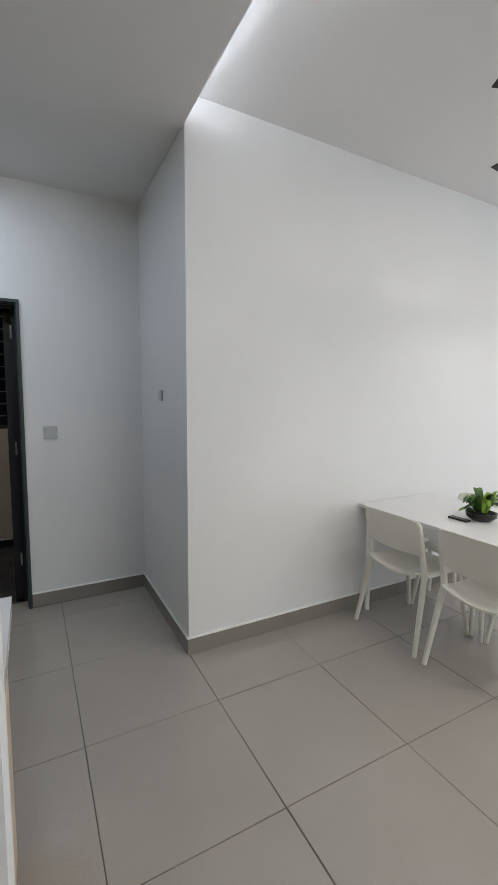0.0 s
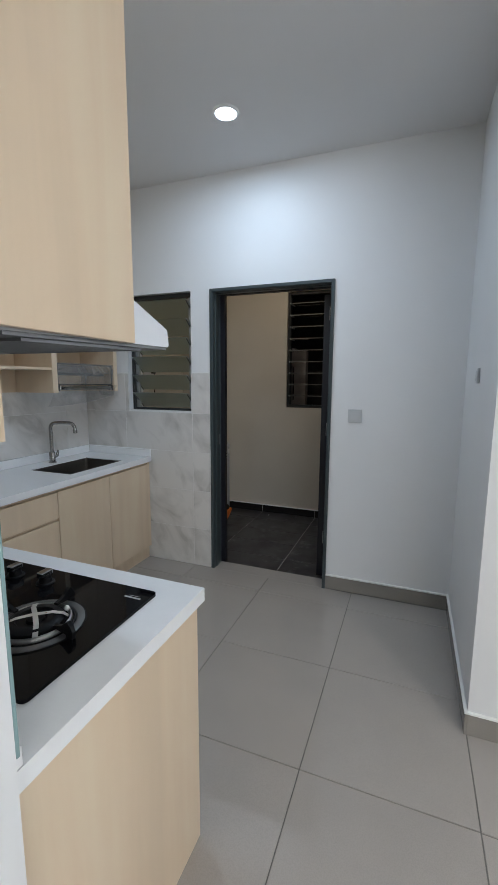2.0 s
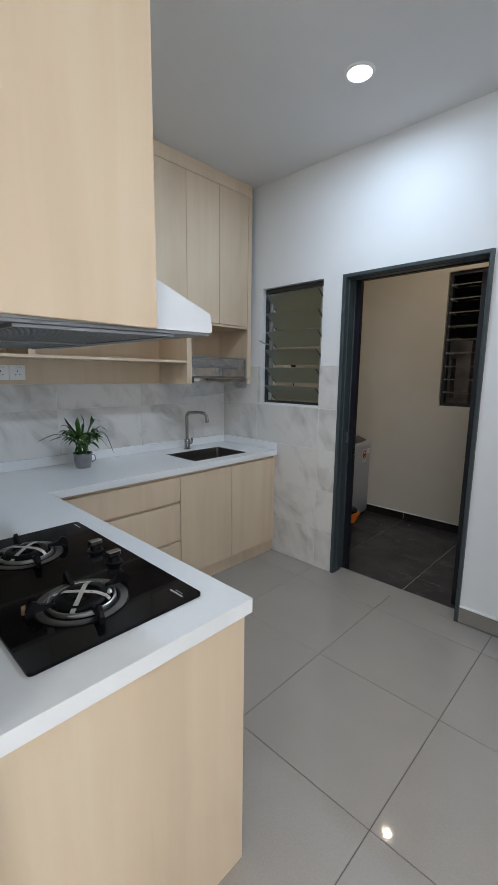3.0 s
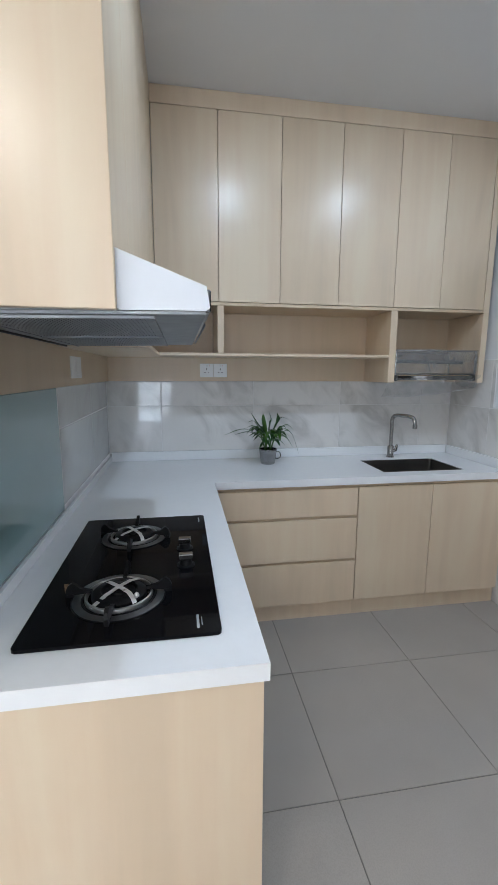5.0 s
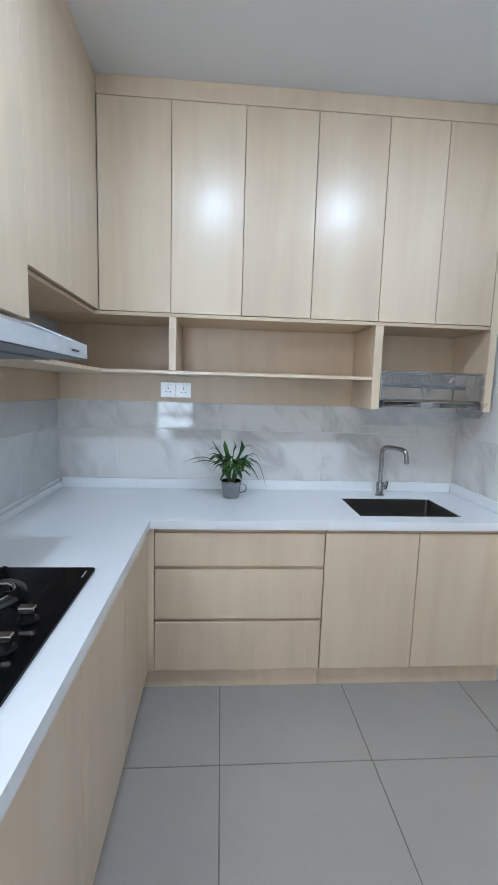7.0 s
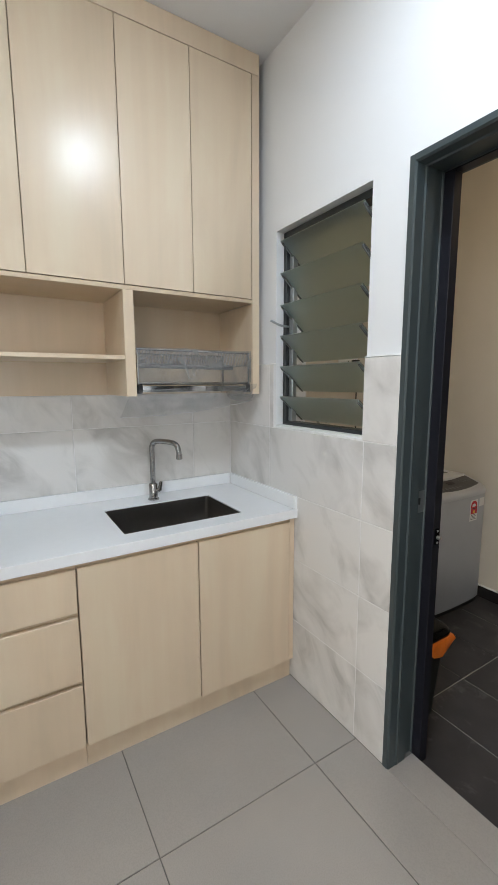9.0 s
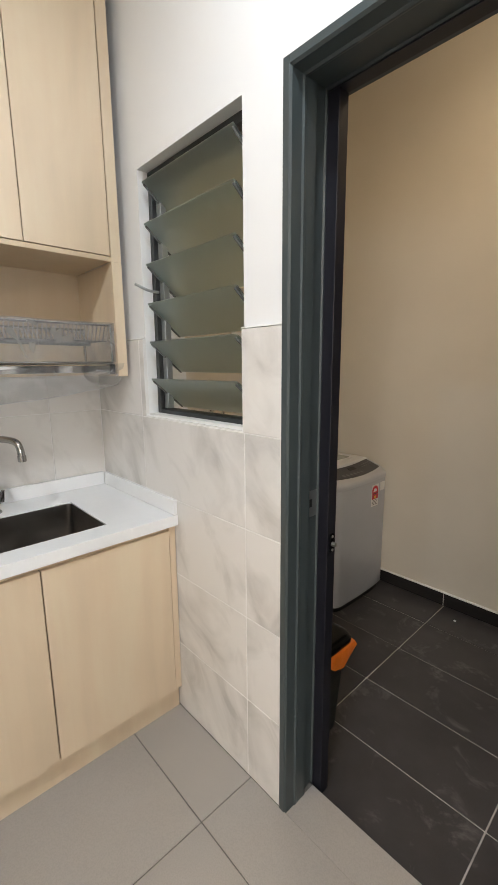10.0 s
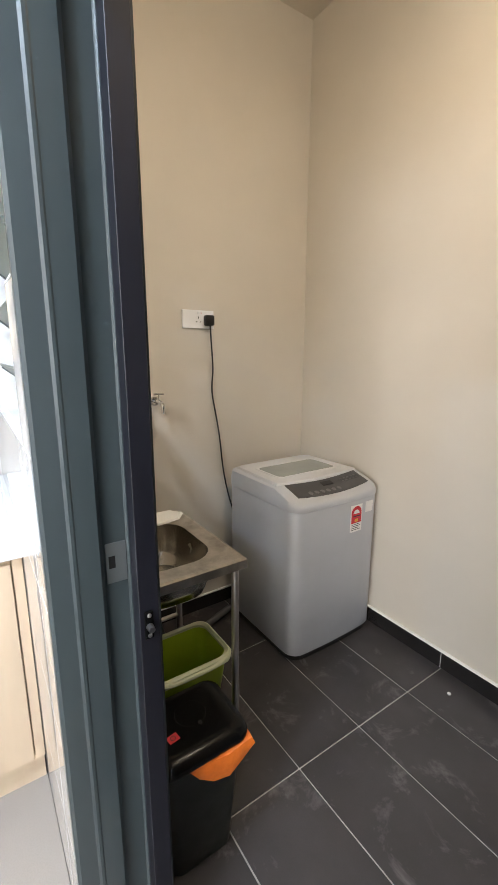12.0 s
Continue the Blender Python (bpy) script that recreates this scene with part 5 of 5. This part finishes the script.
part("sticker", boxes((wx1 + 0.0075, wx1 + 0.0085, 4.690, 4.740, 0.650, 0.705)), LABELW, wm, "small pale sticker")

# stand basin
bx0, bx1, by0, by1, bz = -1.65, -1.137, 3.462, 3.845, 0.735
basin = thing("stand_basin", ((bx0 + bx1) / 2, (by0 + by1) / 2, LF), "stained stainless steel utility basin on a tube stand", "basin")
ob_ = lambda d: rounded(bx0 + d, bx1 - d, by0 + d, by1 - d, 0.004)
bi = lambda d: rounded(bx0 + 0.085 + d, bx1 - 0.085 - d, by0 + 0.06 + d, by1 - 0.06 - d, 0.09 - d * 0.3)
rim = bmesh.new()
outer, inner = ob_(0), bi(0)
part("rim", loft([(ob_(0), bz - 0.028), (ob_(0), bz), (ob_(0.012), bz + 0.003), (ob_(0.02), bz), (bi(-0.004), bz - 0.001), (bi(0.0), bz - 0.004)], False, False), OLDSTEEL, basin, smooth=30)
BOWLSTEEL = plain("dull_bowl_steel", (0.46, 0.44, 0.40), 0.22, 1.0, vary=0.2, scale=8)
part("bowl", loft([(bi(0.0), bz - 0.004), (bi(0.005), bz - 0.10), (bi(0.016), bz - 0.134), (bi(0.036), bz - 0.149), (bi(0.037), bz - 0.152), (bi(0.012), bz - 0.139), (bi(0.001), bz - 0.10), (bi(-0.003), bz - 0.02)], False, False), BOWLSTEEL, basin, smooth=60)
part("bowl_floor", loft([(bi(0.0365), bz - 0.1489), (bi(0.050), bz - 0.1510)], False, True), BOWLSTEEL, basin, smooth=40)
part("drain", lathe([(0.03, bz - 0.1505), (0.026, bz - 0.1485), (0.02, bz - 0.1495), (0, bz - 0.1495)], ((bx0 + bx1) / 2, (by0 + by1) / 2, 0), 20), CHROME, basin, smooth=40)
for x in (bx0 + 0.03, bx1 - 0.03):
    for y in (by0 + 0.03, by1 - 0.03):
        part("leg", tube([(x, y, LF), (x, y, bz - 0.03)], 0.0125, 14), STEEL, basin, smooth=40)
part("rail", tube([(bx0 + 0.03, by0 + 0.03, 0.28), (bx0 + 0.03, by1 - 0.03, 0.28)], 0.009, 10), STEEL, basin, smooth=40)
part("waste_pipe", tube(arc([((bx0 + bx1) / 2, 3.63, bz - 0.15), ((bx0 + bx1) / 2, 3.63, 0.45), (bx0 + 0.15, 3.70, 0.25), (-1.85, 3.80, 0.03)], 6), 0.016, 12), HOSE, basin, smooth=40)
bm = crumple(loft([([(-1.655, 3.70), (-1.625, 3.665), (-1.565, 3.668), (-1.535, 3.715), (-1.548, 3.800), (-1.600, 3.838), (-1.650, 3.800)], bz + 0.0035), ([(-1.650, 3.70), (-1.622, 3.672), (-1.570, 3.674), (-1.542, 3.715), (-1.554, 3.795), (-1.602, 3.830), (-1.645, 3.796)], bz + 0.011)]), 0.002, 6)
paper = part("paper_sheet", bm, CLOTH, None, "folded white paper on the basin rim", "paper")
hose = part("drain_hose", tube(arc([(-1.90, 4.24, 0.0), (-1.86, 4.10, -0.01), (-1.80, 3.95, -0.008), (-1.86, 3.80, 0.01), (-1.98, 3.72, 0.02)], 8), 0.017, 12), HOSE, None, "grey drain hose lying along the wall", "hose", smooth=40)

wt = thing("wall_tap", (-2.02, 3.905, 1.12), "small chrome wall tap", "tap")
part("spout", tube(arc([(-2.024, 3.905, 1.15), (-1.97, 3.905, 1.15), (-1.93, 3.905, 1.14), (-1.925, 3.905, 1.10)], 6), 0.010, 12), CHROME, wt, smooth=40)
part("handle", tube([(-1.975, 3.905, 1.155), (-1.975, 3.905, 1.185)], 0.007, 10), CHROME, wt, smooth=40)
part("cross_bar", tube([(-1.975, 3.88, 1.187), (-1.975, 3.93, 1.187)], 0.005, 10), CHROME, wt, smooth=40)
part("flange", lathe([(0, 0.006), (0.02, 0.005), (0.024, 0)], (-2.024, 3.905, 1.15), 20, m=pose(0, 0, 0, 0, 90, 0)), CHROME, wt, smooth=40)

s2 = plate("power_socket", (WX + 0.006, 4.142, 1.535), "+x", 0.170, 0.086, "white double socket with one black plug in it", "power socket")
cab = thing("power_plug", (-2.0, 4.19, 1.50), "black three-pin plug and its cable hanging to the washing machine", "power cable")
part("plug", box(-2.014, -1.975, 4.166, 4.212, 1.505, 1.555, 0.008, seg=2), BLACKP, cab, smooth=50)
part("cable", tube(arc([(-1.985, 4.190, 1.51), (-1.990, 4.196, 1.44), (-2.005, 4.212, 1.30), (-2.010, 4.208, 1.18), (-2.008, 4.235, 1.02), (-2.008, 4.25, 0.92), (-2.006, 4.27, 0.74), (-2.000, 4.31, 0.56), (-1.985, 4.36, 0.42), (-1.96, 4.42, 0.40)], 6), 0.004, 8), CABLE, cab, smooth=40)

db = tagged(part("plaster_crumb", crumple(lathe([(0, -0.0295), (0.008, -0.029), (0.007, -0.025), (0, -0.024)], (-0.899, 4.706, 0), 9), 0.003, 3), CAULK, None), "small white plaster crumb on the dark tiles", "debris")

# green bucket and bin
gb = thing("bucket", (-1.28, 3.66, LF), "lime green rectangular plastic bucket, empty", "bucket")
g = lambda d, r=0.04: rounded(-1.375 + d, -1.172 - d, 3.53 + d, 3.800 - d, r)
part("body", loft([(g(0.045), LF), (g(0.0), 0.385), (g(0.004), 0.386), (g(0.05), LF + 0.006)], True, True), GREEN, gb, smooth=40)
part("rim", loft([(g(-0.010), 0.372), (g(-0.012), 0.392), (g(-0.004), 0.398), (g(0.005), 0.392), (g(0.004), 0.374)], False, False), RIMCREAM, gb, "pale rim and handle", smooth=40)
part("handle", tube(arc([(-1.162, 3.545, 0.392), (-1.154, 3.60, 0.386), (-1.154, 3.73, 0.386), (-1.162, 3.785, 0.392)], 5), 0.007, 8), RIMCREAM, gb, smooth=40)
bn = thing("waste_bin", (-1.03, 3.58, LF), "black lidded bin lined with an orange bag", "bin")
q = lambda d, r=0.03: rounded(-1.130 + d, -0.922 - d, 3.455 + d, 3.700 - d, r)
part("body", loft([(q(0.030), LF), (q(0.006), 0.335)], True, True), BINBODY, bn, smooth=40)
BINLID = plain("black_lid_plastic", (0.004, 0.004, 0.004), 0.22, vary=0.2, IOR=1.3)
lidbm = loft([(q(-0.004), 0.340), (q(-0.010, 0.04), 0.347), (q(-0.012, 0.042), 0.359), (q(-0.008, 0.042), 0.371), (q(0.000, 0.04), 0.379), (q(0.012, 0.036), 0.384), (q(0.024, 0.03), 0.3855), (q(0.050, 0.03), 0.3835), (q(0.065, 0.03), 0.3830)], True, True)
part("lid", lidbm, BINLID, bn, "glossy black bin lid", smooth=35)
part("lid_ring", lathe([(0.046, 0.3822), (0.044, 0.3838), (0.041, 0.3822)], (-1.040, 3.585, 0), 32), BINLID, bn, smooth=40)
part("sticker", box(-0.012, 0.012, -0.015, 0.015, 0.0, 0.0006, 0, m=pose(-0.990, 3.512, 0.3862, 0, 0, 8)), RED, bn, "small red warning sticker")
part("sticker_symbol", lathe([(0.0075, 0.3869), (0.0075, 0.3872), (0.0055, 0.3872), (0.0055, 0.3869)], (-0.990, 3.512, 0), 20), PRINT, bn)
bm = bmesh.new()
outline = [(-1.02, 3.702), (-0.975, 3.704), (-0.945, 3.700), (-0.928, 3.690), (-0.921, 3.665), (-0.920, 3.63), (-0.920, 3.59), (-0.920, 3.55), (-0.920, 3.52)]
flare = [0.002, 0.008, 0.020, 0.034, 0.018, 0.020, 0.010, 0.005, 0.001]
drops = [0.004, 0.018, 0.040, 0.036, 0.062, 0.080, 0.075, 0.045, 0.004]
rows = []
for (x, y), f, d in zip(outline, flare, drops):
    away = Vector((x + 1.02, y - 3.60, 0)).normalized()
    p = Vector((x, y, 0.349))
    rows.append([bm.verts.new(p - away * 0.003), bm.verts.new(p + away * f * 0.75 - Vector((0, 0, d * 0.12))), bm.verts.new(p + away * f - Vector((0, 0, d * 0.55))), bm.verts.new(p + away * f * 0.7 - Vector((0, 0, d)))])
for a, b in zip(rows, rows[1:]):
    for j in range(3):
        bm.faces.new((a[j], b[j], b[j + 1], a[j + 1]))
part("bag", bm, ORANGE, bn, "bright orange bag corner folded over the rim", smooth=30)

# ---- tiles, last ----
TILE_MESH = {}


def tile_piece(parent, w, d, thick, material, axis, at, name="tile"):
    """One tile as an object of its own; alike sizes share a mesh. axis: the way its face looks."""
    key = (round(w, 3), round(d, 3), thick, material.name, axis)
    if key not in TILE_MESH:
        lo = {"z": (0, 0, -thick), "+x": (-thick, 0, 0), "-y": (0, 0, 0), "+y": (0, -thick, 0)}[axis]
        size = {"z": (w, d, thick), "+x": (thick, w, d), "-y": (w, thick, d), "+y": (w, thick, d)}[axis]
        bm = box(lo[0], lo[0] + size[0], lo[1], lo[1] + size[1], lo[2], lo[2] + size[2], 0.0012)
        mesh = bpy.data.meshes.new(name)
        bmesh.ops.recalc_face_normals(bm, faces=bm.faces)
        bm.to_mesh(mesh)
        bm.free()
        mesh.materials.append(material)
        TILE_MESH[key] = mesh
    ob = new(name, TILE_MESH[key])
    ob.parent = parent
    ob.location = Vector(at) - ORIGIN[parent]
    return ob


lay_rng = random.Random(11)


def lay(parent, zones, gx, gy, pitch_x, pitch_y, joint, thick, material, z):
    for x0, x1, y0, y1 in zones:
        i0, i1 = math.floor((x0 - gx) / pitch_x), math.ceil((x1 - gx) / pitch_x)
        j0, j1 = math.floor((y0 - gy) / pitch_y), math.ceil((y1 - gy) / pitch_y)
        for i in range(i0, i1):
            for j in range(j0, j1):
                ax, bx = max(x0, gx + i * pitch_x + joint / 2), min(x1, gx + (i + 1) * pitch_x - joint / 2)
                ay, by = max(y0, gy + j * pitch_y + joint / 2), min(y1, gy + (j + 1) * pitch_y - joint / 2)
                if bx - ax > 0.012 and by - ay > 0.012:
                    ob = tile_piece(parent, bx - ax, by - ay, thick, material, "z", (ax, ay, z))
                    ob.rotation_euler = (radians(lay_rng.uniform(-0.09, 0.09)), radians(lay_rng.uniform(-0.09, 0.09)), 0)


lay(FLOOR, [(-2.46, 0.7899, -2.962, 1.238), (WX, 0.7899, 1.238, 3.2469), (0.7941, 6.30, -2.962, 2.2485)], 0.192, 0.038, 0.6, 0.6, 0.0034, 0.008, TILE, 0.0)
tile_piece(FLOOR, 0.832, 0.1335, 0.008, TILE, "z", (-0.847, 3.2472, 0.0), "threshold")
lay(LFLOOR, [(WX + 0.006, 0.48, 3.384, 4.83)], -1.005, 3.372, 0.6, 0.3, 0.005, 0.008, DARKTILE, LF)

WALLN = part("wall_tiling", boxes((WX, WIN[0] - 0.001, 3.2485, NY, 0, 1.487), (WIN[0] - 0.001, WIN[1] + 0.001, 3.2485, NY, 0, 1.197), (WIN[1] + 0.001, DOOR[0] - 0.004, 3.2485, NY, 0, 1.487)), TGROUT, kind="structure", label="pale grout behind the marble wall tiles")
def wall_tiles(parent, horizontal, zrows, make):
    for za, zb in zrows:
        for a, b in horizontal:
            make(a + 0.0016, b - 0.0016, za + 0.0016, zb - 0.0016)


ROWS_N = [(0.0, 0.298), (0.298, 0.598), (0.598, 0.896), (0.896, 1.193)]
make_n = lambda a, b, za, zb: tile_piece(WALLN, b - a, zb - za, 0.006, MARBLE, "-y", (a, 3.247, za), "wall_tile")
wall_tiles(WALLN, [(-2.018, -1.625), (-1.625, -1.022), (-1.022, DOOR[0] - 0.004)], ROWS_N, make_n)
wall_tiles(WALLN, [(-2.018, -1.625), (-1.625, WIN[0] - 0.002), (WIN[1] + 0.002, DOOR[0] - 0.004)], [(1.193, 1.490)], make_n)
part("trim", boxes((WIN[1] + 0.001, DOOR[0] - 0.004, 3.2475, NY, 1.4905, 1.494), (-2.018, WIN[0] - 0.001, 3.2475, NY, 1.4905, 1.494), (DOOR[0] - 0.004, DOOR[0] - 0.0005, 3.247, NY, 0, 1.494)), CAULK, kind="structure", label="white edge trim of the wall tiles")
WALLW = part("wall_tiling", boxes((WX, -2.0213, SY, 3.2485, 0.80, 1.35)), TGROUT, kind="structure", label="pale grout behind the marble wall tiles")
make_w = lambda a, b, za, zb: tile_piece(WALLW, b - a, zb - za, 0.005, MARBLE, "+x", (-2.020, a, za), "wall_tile")
wall_tiles(WALLW, [(0.89, 1.22), (1.22, 1.82), (1.82, 2.42), (2.42, 3.02), (3.02, 3.247)], [(0.842, 0.892), (0.892, 1.192), (1.192, 1.35)], make_w)
WALLS = part("wall_tiling", boxes((-2.02, -0.957, SY, 0.8877, 0.85, 1.35)), TGROUT, kind="structure", label="pale grout behind the marble wall tiles")
# South tiles take the marble copy with the shade in its colour.
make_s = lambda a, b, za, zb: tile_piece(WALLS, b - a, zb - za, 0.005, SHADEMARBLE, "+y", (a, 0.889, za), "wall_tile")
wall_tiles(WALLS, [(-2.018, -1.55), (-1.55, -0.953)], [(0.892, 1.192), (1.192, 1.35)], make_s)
